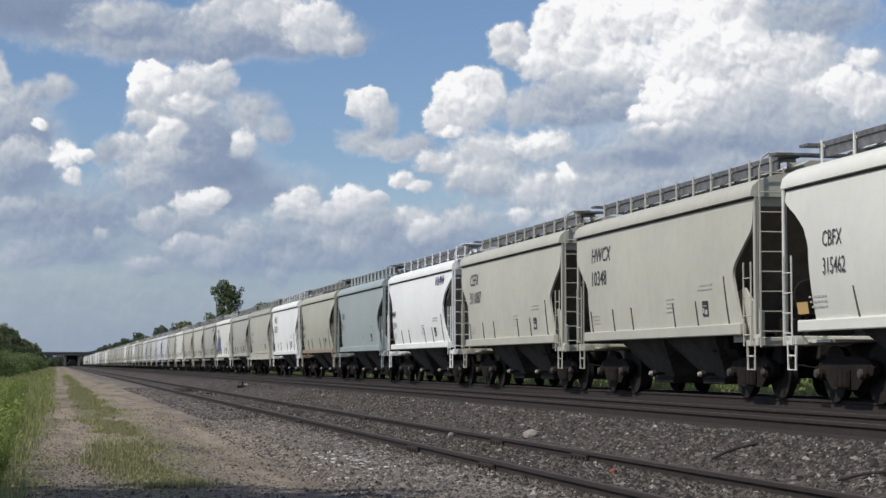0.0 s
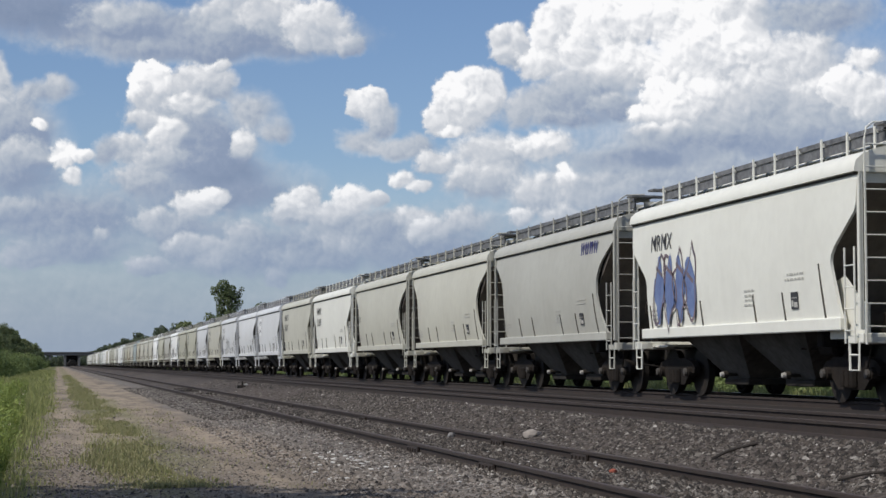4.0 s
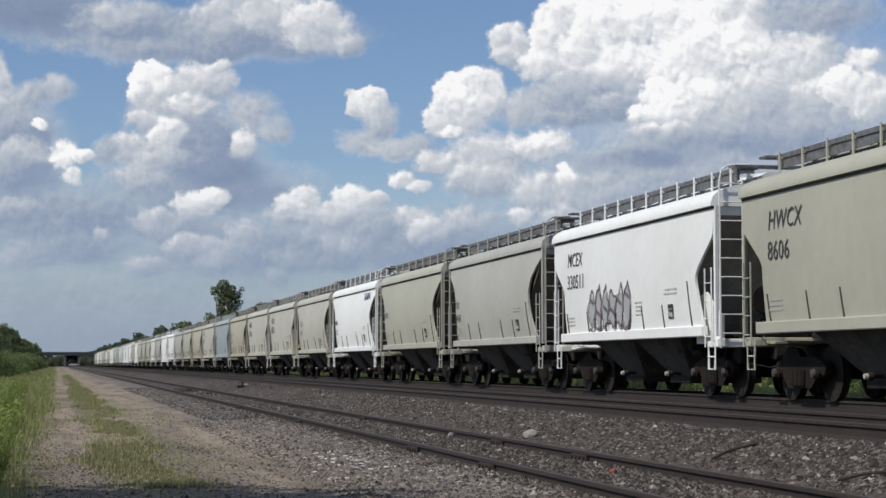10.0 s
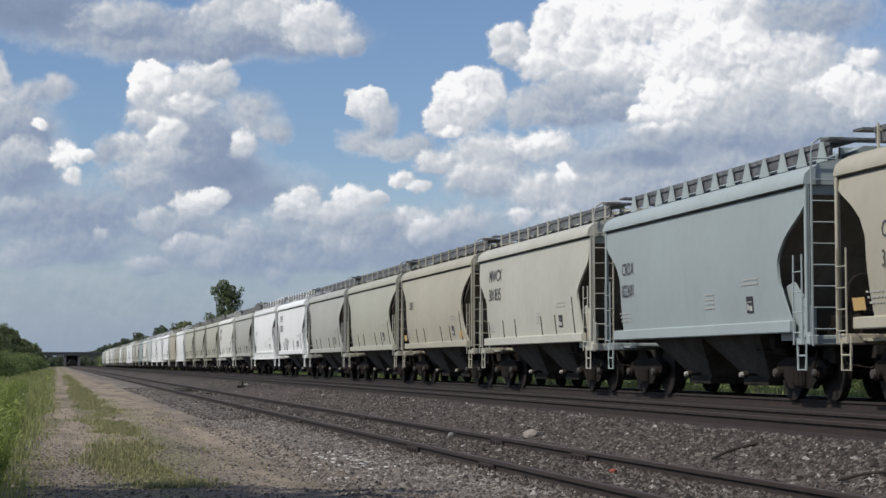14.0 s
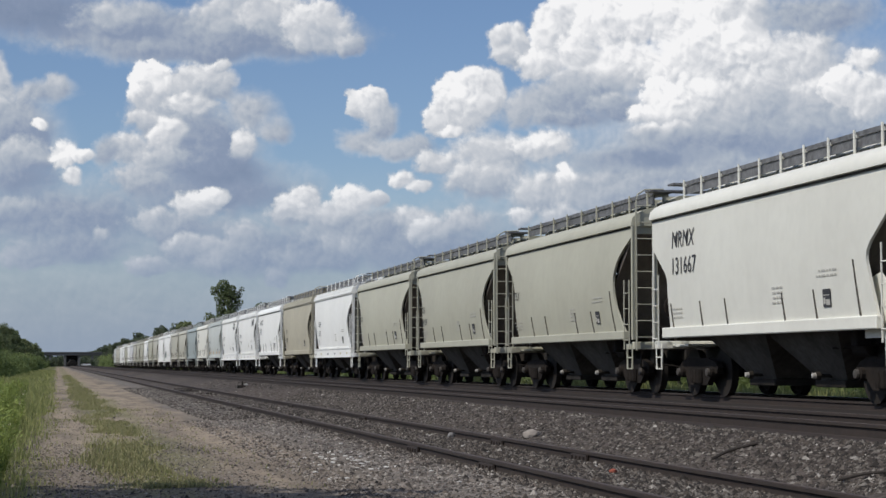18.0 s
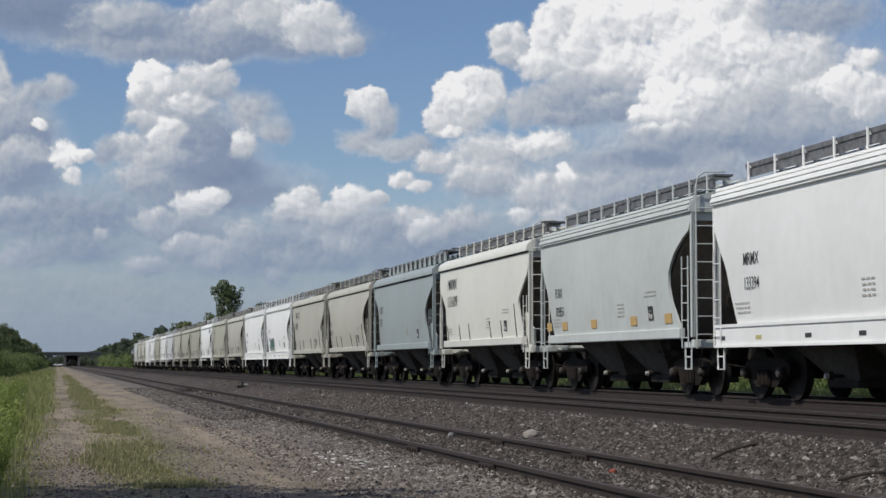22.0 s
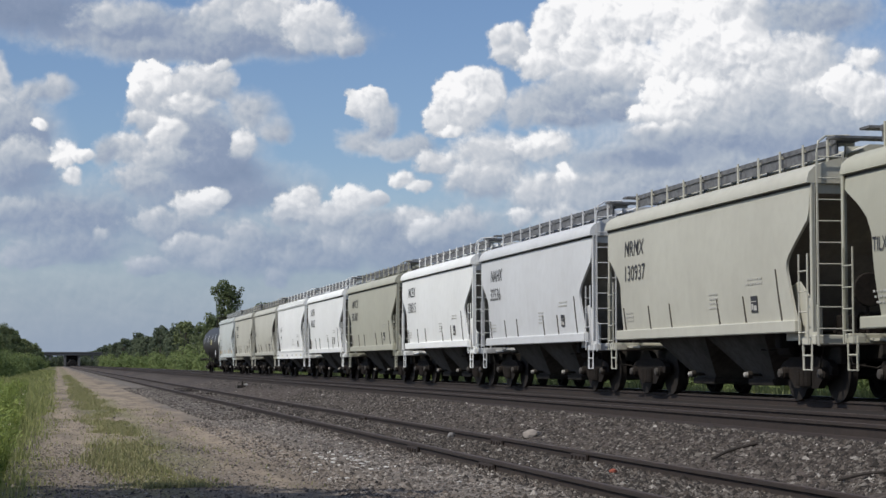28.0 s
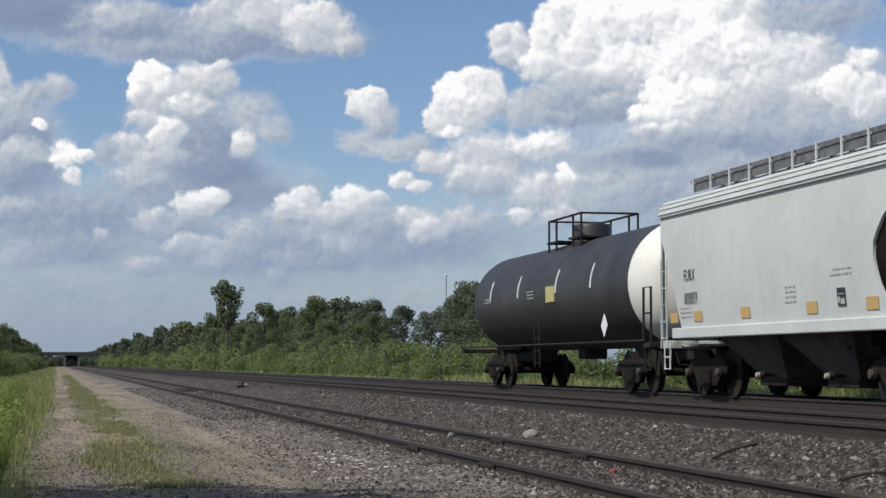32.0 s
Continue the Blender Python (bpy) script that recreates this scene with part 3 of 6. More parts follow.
def ground_z(x, y):
    """Height of the ground: flat lane, siding bed, the ballast shoulder of the main lines, a ditch and field behind."""
    knots = [(-60, -0.3), (-12, -0.15), (-1.5, 0.03), (-0.4, 0.02), (0.6, 0.0), (1.3, 0.03), (2.2, 0.0), (3.4, 0.01), (4.0, 0.04),
             (6.2, 0.04), (6.5, 0.08), (7.5, 0.37), (8.0, 0.40), (15.2, 0.40), (16.0, 0.26), (17.5, 0.02), (21, 0.0), (60, 0.1)]
    if x <= knots[0][0]:
        return knots[0][1]
    for (a, za), (b, zb) in zip(knots, knots[1:]):
        if x <= b:
            return za + (zb - za) * (x - a) / (b - a)
    return knots[-1][1]


def ground_height(x, y):
    return ground_z(x, y) + 0.015 * noise.noise((x * 0.6, y * 0.08, 0)) + 0.004 * noise.noise((x * 1.3, y * 0.3, 4))


def build_ground():
    xs = [-4500, -1500, -500, -200, -80, -40, -20, -12, -8, -5] + [-3 + 0.3 * k for k in range(74)] + [20, 22, 26, 32, 45, 80, 200, 500, 1500, 4500]
    ys = [-4500, -1000, -200, -40, 0, 8] + [10 + 0.6 * k for k in range(105)] + [73 + 2.5 * k for k in range(60)] + [230, 260, 300, 360, 440, 560, 720, 1000, 1500, 2500, 4700]
    g = Geo()
    g.v = [(x, y, ground_height(x, y)) for y in ys for x in xs]
    n = len(xs)
    g.f = [(j * n + i, j * n + i + 1, j * n + n + i + 1, j * n + n + i) for j in range(len(ys) - 1) for i in range(n - 1)]
    ob = put("ground", g.mesh("ground", True, False), GROUND)
    tagged(ob, "grey gravel, sandy lane and grassy soil beside the railway", "ground", kind="structure")


build_ground()


def rail_outline():
    return [(-0.07, -0.17), (0.07, -0.17), (0.07, -0.155), (0.012, -0.135), (0.012, -0.045), (0.036, -0.035), (0.036, -0.006),
            (0.026, 0), (-0.026, 0), (-0.036, -0.006), (-0.036, -0.035), (-0.012, -0.045), (-0.012, -0.135), (-0.07, -0.155)]


def build_track(name, x, z, label, head, ties, tie_from, tie_to, tie_top):
    """Two rails with worn heads on wooden ties, some of them half buried."""
    track = thing(name, label, "railway track", at(x, 0, z), kind="structure")
    stretches = [(-950, -60), (-60, 25), (25, 60), (60, 140), (140, 400), (400, 3000)]
    for side in (-0.7535, 0.7535):
        g = Geo()
        body = [(a + side, b) for a, b in rail_outline()]
        for a, b in stretches:
            g.prism(body, "y", a, b)
        rail = put("rail", g.mesh(name + "_rail"), RAIL_SIDE, track)
        top = Geo()
        top.prism([(side - 0.03, 0.001), (side + 0.03, 0.001), (side + 0.024, 0.004), (side - 0.024, 0.004)], "y", -950, 3000)
        put("rail_head", top.mesh(name + "_head"), head, rail)
    if not ties:
        return track
    rng = random.Random(len(name))
    wood = Geo().box(-1.28, 1.28, -0.115, 0.115, -0.18, 0, 0.012).mesh(name + "_tie")
    y = tie_from
    while y < tie_to:
        put("tie", wood, TIE_WOOD, track, pose(rng.uniform(-.03, .03), y + rng.uniform(-.03, .03), tie_top + rng.uniform(-.012, .008), 0, 0, rng.uniform(-1, 1)))
        y += 0.52
    far = Geo()
    while y < 420:
        far.box(-1.28, 1.28, y - 0.115, y + 0.115, tie_top - 0.1, tie_top)
        y += 0.52
    tagged(put("far_ties", far.mesh(name + "_far_ties"), TIE_WOOD, track), kind="stuff")
    return track


build_track("track_train", TRAIN_X, RAIL_Z, "steel rails with shiny heads on dark wooden ties in ballast", RAIL_TOP, True, 24, 104, -0.165)
build_track("track_main", NEAR_X, RAIL_Z, "rusty brown steel rails on dark wooden ties in ballast", RAIL_DULL, True, 17, 97, -0.165)
build_track("track_siding", SIDING_X, SIDING_Z, "rusty siding rails half sunk in grey gravel", RAIL_DULL, False, 0, 0, -0.12)

# ---------------------------------------------------------------- covered hopper cars
# In a car's space: x across (the camera's side is -x), y along, z up from the rail head.
HALF = 5.71              # half length of the body
SILL = {"A": (1.15, 1.36), "B": (1.16, 1.35), "C": (0.93, 1.34), "D": (1.15, 1.36), "E": (1.13, 1.34)}
EAVE = 3.64


def inset(kind, z):
    """How far the side sheet's edge is cut back from the body's end at height z."""
    knots = {"A": [(1.2, 0.66), (2.27, 1.03), (2.43, 0.95), (3.04, 0.05), (4, 0.0)],
             "D": [(1.2, 0.64), (2.05, 1.17), (2.43, 1.2), (2.8, 0.85), (3.22, 0.08), (4, 0)],
             "B": [(1.2, 0.53), (1.5, 0.81), (1.87, 1.09), (2.24, 1.23), (2.57, 1.22), (2.9, 0.98), (3.17, 0.53), (3.36, 0.09), (4, 0)],
             "C": [(1.2, 0.64), (1.5, 0.88), (1.87, 1.17), (2.24, 1.31), (2.52, 1.27), (2.85, 0.95), (3.13, 0.43), (3.27, 0.07), (4, 0)]}
    knots["E"] = knots["C"]
    knots = knots[kind]
    for (a, ia), (b, ib) in zip(knots, knots[1:]):
        if z <= b:
            return ia + (ib - ia) * (max(z, a) - a) / (b - a)
    return 0.0


def inset_far(kind, z):
    """The same at the trailing end, where the edge runs on outwards below."""
    if kind in "CE":
        return min(1.15, max(0.0, (3.27 - z) * 0.86)) if z > 2.4 else 0.75 + (2.4 - z) * 0.38
    return inset(kind, z) if z > 2.35 else max(inset(kind, z), inset(kind, 2.35) + (2.35 - z) * 0.08)


def flank(kind, z):
    """Half width of the body at height z."""
    q = (z - 1.2) / (EAVE - 1.2)
    return {"A": 1.50 + 0.07 * math.sin(math.pi * min(q * 0.8 + 0.05, 1)), "D": 1.50 + 0.06 * math.sin(math.pi * q),
            "B": 1.40 + 0.19 * math.sin(math.pi * min(0.12 + q * 0.75, 1)), "C": 1.45 + 0.12 * math.sin(math.pi * min(0.1 + q * 0.7, 1)), "E": 1.45 + 0.12 * math.sin(math.pi * min(0.1 + q * 0.7, 1))}[kind]


def on_side(kind, y, z, out):
    """A place on the side sheet, tilted to lie along its curve."""
    slope = (flank(kind, z + 0.15) - flank(kind, z - 0.15)) / 0.3
    return pose(-flank(kind, z) - out, y, z, 0, -math.degrees(math.atan(slope)), 0)


def side_sheet(kind):
    g = Geo()
    z0 = SILL[kind][1] - 0.02
    zs = [z0 + (EAVE - z0) * k / 18 for k in range(19)]
    cols = 12
    outer, inner = [], []
    for z in zs:
        y0, y1 = -HALF + inset(kind, z), HALF - inset_far(kind, z)
        w = flank(kind, z)
        for c in range(cols + 1):
            y = y0 + (y1 - y0) * c / cols
            outer.append((-w, y, z))
            inner.append((-w + 0.05, y, z))
    n, r = cols + 1, len(zs)
    f = []
    for j in range(r - 1):
        for i in range(cols):
            f.append((j * n + i, j * n + i + 1, (j + 1) * n + i + 1, (j + 1) * n + i))
    k = len(outer)
    f += [tuple(q + k for q in reversed(p)) for p in f]
    for j in range(r - 1):
        f.append((j * n, (j + 1) * n, (j + 1) * n + k, j * n + k))
        f.append((j * n + cols, j * n + cols + k, (j + 1) * n + cols + k, (j + 1) * n + cols))
    return g.add(outer + inner, f)


def roof(kind):
    """The arched roof sheet with its eave angle; ribbed near the eave on the deep-silled cars."""
    g = Geo()
    w = flank(kind, EAVE)
    lip = 0.06 if kind in "CE" else 0.075
    arch = []
    n = 14
    for k in range(n + 1):
        a = math.pi * k / n
        c = math.cos(a)
        arch.append((-(w + lip) * (abs(c) ** 0.8) * (1 if c > 0 else -1), EAVE + 0.03 + 0.43 * math.sin(a) ** 0.85))
    low = [(w + lip, EAVE - 0.02), (w - 0.03, EAVE - 0.03), (-w + 0.03, EAVE - 0.03), (-w - lip, EAVE - 0.02)]
    g.prism(arch + low, "y", -HALF - 0.02, HALF + 0.02)
    return g


# thin dark strip that stands for the roof edge's shadow on the side
def eave_seam(kind):
    x = flank(kind, EAVE)
    return Geo().box(-x - 0.02, -x + 0.02, -HALF, HALF, EAVE - 0.068, EAVE - 0.03)


def eave_rib(x, z):
    return Geo().prism([(-x, z - 0.02), (-x + 0.06, z - 0.03), (-x + 0.08, z + 0.045), (-x + 0.02, z + 0.035)], "y", -HALF, HALF)


def end_sheet(kind):
    """The upright upper panel of an end, at -y."""
    return Geo().box(-1.42, 1.42, -HALF + 0.04, -HALF + 0.12, 3.44, EAVE - 0.03, 0.01)


def slope_sheet():
    """The sheet that slopes from an end panel down to the outlets, at -y, with its two ribs."""
    g = Geo().prism([(-HALF + 0.04, 3.44), (-HALF + 1.29, 2.5), (-HALF + 2.4, 1.2), (-HALF + 2.5, 1.2), (-HALF + 1.38, 2.55), (-HALF + 0.14, 3.5)], "x", -1.47, 1.47)
    return g


def end_gusset():
    """The upright plate that carries the end of the body on the bolster."""
    return Geo().prism([(-5.62, 1.02), (-4.2, 1.02), (-4.2, 1.9), (-4.75, 2.02), (-5.35, 1.62), (-5.62, 1.55)], "x", -0.025, 0.025)


def bay(kind):
    """One outlet hopper: a pyramid with its gate below."""
    g = Geo()
    top, low = 1.24, 0.34
    g.add([(x, y, z) for z, a, b in ((top, 1.38, 1.60), (low, 0.72, 0.55)) for x, y in ((-a, -b), (a, -b), (a, b), (-a, b))],
          [(0, 1, 2, 3), (7, 6, 5, 4), (0, 4, 5, 1), (1, 5, 6, 2), (2, 6, 7, 3), (3, 7, 4, 0)])
    return g


def gate():
    g = Geo().box(-0.8, 0.8, -0.62, 0.62, 0.22, 0.35, 0.02)
    g.tube([(-1.0, 0, 0.42), (1.0, 0, 0.42)], 0.035)
    g.lathe([(-1.06, 0.075), (-0.98, 0.075)], (0, 0, 0.42), "x", 10)
    return g


def side_sill(kind):
    a, b = SILL[kind]
    w = flank(kind, b)
    h = HALF - (inset(kind, b) - 0.04 if kind != "C" else 0.12)
    g = Geo().box(-w - 0.05, -w + 0.09, -h, h, a, b, 0.018)
    if kind == "C":
        g.box(-w - 0.075, -w - 0.05, -h, h, b - 0.045, b + 0.012)
        g.box(-w - 0.075, -w - 0.05, -h, h, a - 0.005, a + 0.04)
    return g


def end_platform():
    """End sill and deck grating at the -y end."""
    g = Geo().box(-1.50, 1.50, -HALF - 0.02, -HALF + 0.16, 0.94, 1.10, 0.015)
    g.box(-1.15, 1.15, -HALF + 0.16, -4.6, 0.98, 1.03)
    g.box(-1.52, -1.38, -HALF + 0.16, -HALF + 0.5, 0.94, 1.06, 0.01)
    g.box(1.38, 1.52, -HALF + 0.16, -HALF + 0.5, 0.94, 1.06, 0.01)
    return g


def draft_housing():
    return Geo().box(-0.35, 0.35, -HALF - 0.08, -3.2, 0.70, 0.96, 0.02)


def coupler():
    g = Geo().box(-0.09, 0.09, -HALF - 0.45, -HALF, 0.78, 0.96, 0.02)
    g.box(-0.17, 0.15, -HALF - 0.62, -HALF - 0.40, 0.70, 1.02, 0.04)
    g.tube([(-0.9, -HALF + 0.05, 0.92), (-0.85, -HALF - 0.05, 0.62), (-0.45, -HALF - 0.12, 0.55), (-0.12, -HALF - 0.2, 0.74)], 0.018)
    g.tube([(-1.2, -HALF + 0.3, 0.95), (-1.18, -HALF + 0.5, 0.58), (-1.0, -HALF + 1.0, 0.52)], 0.016)
    g.box(-0.95, -0.78, -HALF + 0.2, -HALF + 0.5, 0.62, 0.94, 0.02)
    g.tube([(0.3, -HALF - 0.02, 0.86), (0.36, -HALF - 0.25, 0.5), (0.22, -HALF - 0.55, 0.36)], 0.03)
    return g


def corner_post():
    """The flanged post at a corner, -x -y."""
    g = Geo().box(-1.52, -1.46, -HALF - 0.01, -HALF + 0.04, 1.15, EAVE - 0.02, 0.006)
    return g.box(-1.535, -1.51, -HALF - 0.02, -HALF + 0.06, 1.15, EAVE - 0.02)


def end_ladder():
    g = Geo()
    for x in (-1.46, -1.0):
        g.box(x - 0.014, x + 0.014, -HALF - 0.10, -HALF - 0.07, 0.92, 4.12)
    for k in range(9):
        z = 1.2 + 0.355 * k
        g.tube([(-1.46, -HALF - 0.09, z), (-1.0, -HALF - 0.09, z)], 0.013)
    g.tube([(-1.46, -HALF - 0.08, 4.10), (-1.40, -HALF - 0.02, 4.30), (-1.15, -HALF + 0.25, 4.43), (-0.72, -HALF + 0.25, 4.45)], 0.02)
    return g


def side_ladder(tall):
    g = Geo()
    top = 2.45 if not tall else 2.75
    for y in (-HALF + 0.10, -HALF + 0.46):
        g.box(-1.58, -1.56, y - 0.014, y + 0.014, 0.94, top)
    for k in range(5):
        z = 1.14 + 0.34 * k
        if z < top:
            g.tube([(-1.58, -HALF + 0.10, z), (-1.58, -HALF + 0.46, z)], 0.012)
    return g


def stirrup():
    g = Geo()
    g.tube([(-1.5, -HALF + 0.10, 1.02), (-1.5, -HALF + 0.12, 0.52), (-1.5, -HALF + 0.45, 0.52), (-1.5, -HALF + 0.47, 1.02)], 0.022)
    return g.tube([(-1.5, -HALF + 0.11, 0.76), (-1.5, -HALF + 0.46, 0.76)], 0.018)


def walk_board(kind):
    """Roof walk: a grating each side of the hatches, held above the roof."""
    g = Geo()
    h = HALF - 0.25
    for s in (-1, 1):
        x0, x1 = sorted((s * 0.56, s * 0.90))
        for k in range(10):
            x = x0 + (x1 - x0) * k / 9
            g.box(x - 0.012, x + 0.012, -h, h, 4.355, 4.40)
        y = -h
        while y < h:
            g.box(x0, x1, y - 0.012, y + 0.012, 4.36, 4.394)
            y += 0.25
        g.box(s * 0.955 - 0.012, s * 0.955 + 0.012, -h, h, 4.315, 4.40)
        g.box(s * 0.93 - 0.010, s * 0.93 + 0.010, -h, h, 4.14, 4.31)
    for e in (-1, 1) if kind not in "CE" else ():
        g.box(-1.15, 1.15, e * (HALF - 0.05) - 0.18, e * (HALF - 0.05) + 0.18, 4.36, 4.40)
    return g


def stand(kind):
    """One bracket of the roof walk, camera side."""
    if kind == "D":
        return Geo().prism([(-0.22, 4.05), (0.22, 4.05), (0.04, 4.40), (-0.04, 4.40)], "x", -1.02, -0.995)
    g = Geo().box(-1.02, -0.995, -0.025, 0.025, 3.90, 4.43)
    return g.box(-1.0, -0.52, -0.02, 0.02, 4.30, 4.355)


def hatch():
    g = Geo()
    for y in (0.0,):
        g.prism([(-0.5, 3.98), (0.5, 3.98), (0.5, 4.22), (0.3, 4.33), (-0.3, 4.33), (-0.5, 4.22)], "y", y - 1.28, y + 1.28)
        for q in (-0.8, 0, 0.8):
            g.box(-0.53, 0.53, y + q - 0.03, y + q + 0.03, 4.0, 4.35)
    return g


def stiffener(kind, top):
    """A thin rib that leans along the lower side sheet and follows its curve."""
    g = Geo()
    z0 = SILL[kind][1]
    lean = 0.20 * (top - z0)
    v = []
    for k in range(4):
        z = z0 + (top - z0) * k / 3
        w, y, r = flank(kind, z), lean * k / 3, 0.017 - 0.003 * k
        v += [(-w - 0.022, y - r, z), (-w - 0.022, y + r, z), (-w + 0.02, y + r, z), (-w + 0.02, y - r, z)]
    f = [(0, 3, 2, 1), (12, 13, 14, 15)]
    for k in range(3):
        f += [(4 * k + i, 4 * k + (i + 1) % 4, 4 * k + 4 + (i + 1) % 4, 4 * k + 4 + i) for i in range(4)]
    return g.add(v, f)


def side_frame():
    """Cast side frame of a truck with its spring window and bearing ends."""
    out = [(-1.08, 0.44), (-1.12, 0.56), (-0.98, 0.66), (-0.55, 0.74), (0.55, 0.74), (0.98, 0.66), (1.12, 0.56), (1.08, 0.44), (0.78, 0.42),
           (0.5, 0.20), (-0.5, 0.20), (-0.78, 0.42)]
    g = Geo().prism(out, "x", -0.06, 0.06)
    for y in (-0.86, 0.86):
        g.lathe([(-0.15, 0.07), (-0.13, 0.11), (0.02, 0.12)], (0, y, 0.46), "x", 10)
    for y in (-0.18, 0, 0.18):
        g.lathe([(0.24, 0.075), (0.30, 0.09), (0.38, 0.075), (0.46, 0.09), (0.52, 0.075)], (-0.085, y, 0), "z", 8)
    return g


def wheel():
    return Geo().lathe([(-0.07, 0.10), (-0.06, 0.19), (-0.015, 0.24), (-0.015, 0.36), (-0.065, 0.385), (-0.065, 0.455), (0.055, 0.459), (0.07, 0.485), (0.085, 0.485), (0.085, 0.10)], (0, 0, 0), "x", 20)


def axle():
    return Geo().lathe([(-1.02, 0.075), (-0.7, 0.09), (0, 0.08), (0.7, 0.09), (1.02, 0.075)], (0, 0, 0), "x", 10)


def bolster():
    g = Geo().box(-1.05, 1.05, -0.2, 0.2, 0.52, 0.72, 0.03)
    # brake beams' levers and rods
    g.tube([(-0.35, -0.6, 0.42), (-0.3, -0.15, 0.5), (-0.2, 0.2, 0.86)], 0.03)
    g.tube([(-0.62, -1.45, 0.62), (-0.6, -0.6, 0.40), (-0.6, 0.6, 0.40), (-0.64, 1.5, 0.66)], 0.022)
    for y in (-0.42, 0.42):
        g.box(-0.84, -0.68, y - 0.05, y + 0.05, 0.34, 0.62, 0.01)
    g.box(-0.98, 0.98, -0.62, -0.55, 0.36, 0.48)
    return g.box(-0.98, 0.98, 0.55, 0.62, 0.36, 0.48)


def add_truck(car, y):
    truck = put("truck", once("truck_bolster", bolster), TRUCK_STEEL, car, at(0, y, 0))
    for s in (-1, 1):
        put("side_frame", once("truck_side_frame", side_frame, True), TRUCK_STEEL, truck, at(s * 1.0, 0, 0, 0 if s < 0 else 180))
        for q in (-0.86, 0.86):
            put("wheel", once("truck_wheel", wheel, True), WHEEL_STEEL, truck, at(s * 0.755, q, 0.459, 0 if s > 0 else 180))
    for q in (-0.86, 0.86):
        put("bearing_cap", once("bearing_cap", lambda: Geo().lathe([(-0.05, 0.02), (-0.04, 0.075), (0.0, 0.085)], (0, 0, 0), "x", 10)), BEARING, truck, at(-1.16, q, 0.46))
        put("axle", once("truck_axle", axle, True), TRUCK_STEEL, truck, at(0, q, 0.459))
    return truck


def brake_gear():
    """Air tank, valve, rods and pipes on the end platform, at the -y end."""
    g = Geo().lathe([(-0.5, 0.1), (-0.45, 0.2), (0.45, 0.2), (0.5, 0.1)], (0.25, -4.7, 1.32), "x", 12)
    g.box(-0.75, -0.45, -5.1, -4.85, 1.03, 1.45, 0.03)
    g.tube([(-0.6, -5.0, 1.3), (-0.9, -5.4, 1.2), (-1.1, -5.6, 1.15)], 0.025)
    g.lathe([(-0.04, 0.27), (0, 0.29), (0.04, 0.27)], (-0.55, -HALF - 0.06, 1.85), "y", 16)
    g.tube([(-0.55, -HALF, 1.85), (-0.55, -HALF, 1.05)], 0.03)
    g.tube([(-1.45, -HALF - 0.12, 0.92), (-0.2, -HALF - 0.16, 0.95)], 0.016)
    return g


def cylinder_gear():
    """Brake cylinder and rigging hung under the side, between truck and outlet."""
    g = Geo().lathe([(-0.35, 0.08), (-0.3, 0.14), (0.25, 0.14), (0.3, 0.06)], (-0.9, -3.2, 0.88), "y", 10)
    g.tube([(-0.95, -3.9, 0.94), (-0.95, -3.0, 0.88), (-1.15, -2.5, 0.88)], 0.02)
    return g.box(-1.3, -1.05, -3.75, -3.5, 0.9, 1.15, 0.02)


def chart_lines(rows, width, gap=0.085, h=0.032):
    """Unreadable stencilled lines as bars."""
    g = Geo()
    rng = random.Random(rows * 7 + int(width * 10))
    for k in range(rows):
        y = -width / 2
        while y < width / 2 - 0.05:
            w = rng.uniform(0.05, 0.16)
            g.box(-0.004, 0.0, y, min(y + w, width / 2), -k * gap - h, -k * gap)
            y += w + 0.05
    return g


def lettering(text, size, lean=0.0, condensed=0.75):
    """Characters of the built-in font as a mesh, reading along the car's side that faces -x."""
    key = "letters %s %.2f %.2f" % (text, size, lean)
    if key in MESHES:
        return MESHES[key]
    c = bpy.data.curves.new(key, "FONT")
    c.body, c.size, c.shear, c.resolution_u, c.extrude = text, size * 1.42, lean, 2, 0.0
    c.offset = size * 0.002
    ob = new("letters", c)
    bpy.context.view_layer.update()
    m = bpy.data.meshes.new_from_object(ob.evaluated_get(bpy.context.evaluated_depsgraph_get()))
    bpy.data.objects.remove(ob)
    bpy.data.curves.remove(c)
    m.name = key
    # text x runs to -y of the car (towards the right for the camera), text y runs up
    m.transform(Matrix(((0, 0, -1, 0), (-condensed, 0, 0, 0), (0, 1, 0, 0), (0, 0, 0, 1))))
    MESHES[key] = m
    return m


def wave_tag(seed, letters, width, height, thick):
    """Sprayed loops: a row of closed, bulging strokes."""
    g = Geo()
    rng = random.Random(seed)
    step = width / letters
    for k in range(letters):
        cy = width / 2 - (k + 0.5) * step
        lobes, ph = rng.choice((2, 3, 4)), rng.uniform(0, 6)
        ring_o, ring_i = [], []
        n = 26
        lean = rng.uniform(-0.15, 0.15)
        for q in range(n):
            a = 2 * math.pi * q / n
            r = 1 + 0.22 * math.sin(lobes * a + ph)
            y, z = step * 0.62 * r * math.cos(a), height * 0.5 * (0.85 + 0.3 * rng.random() * (q % 7 == 0)) * r * math.sin(a)
            ring_o.append((0, cy + y + lean * z, height / 2 + z))
            ring_i.append((0, cy + (y + lean * z) * (1 - thick / step), height / 2 + z * (1 - thick / height * 1.6)))
        g.add(ring_o + ring_i, [(q, (q + 1) % n, n + (q + 1) % n, n + q) for q in range(n)])
        z0 = height * rng.uniform(0.3, 0.7)
        g.add([(0, cy - step * .3, z0), (0, cy + step * .3, z0 + height * .12), (0, cy + step * .3, z0 + height * .12 + thick), (0, cy - step * .3, z0 + thick)], [(0, 1, 2, 3)])
    return g


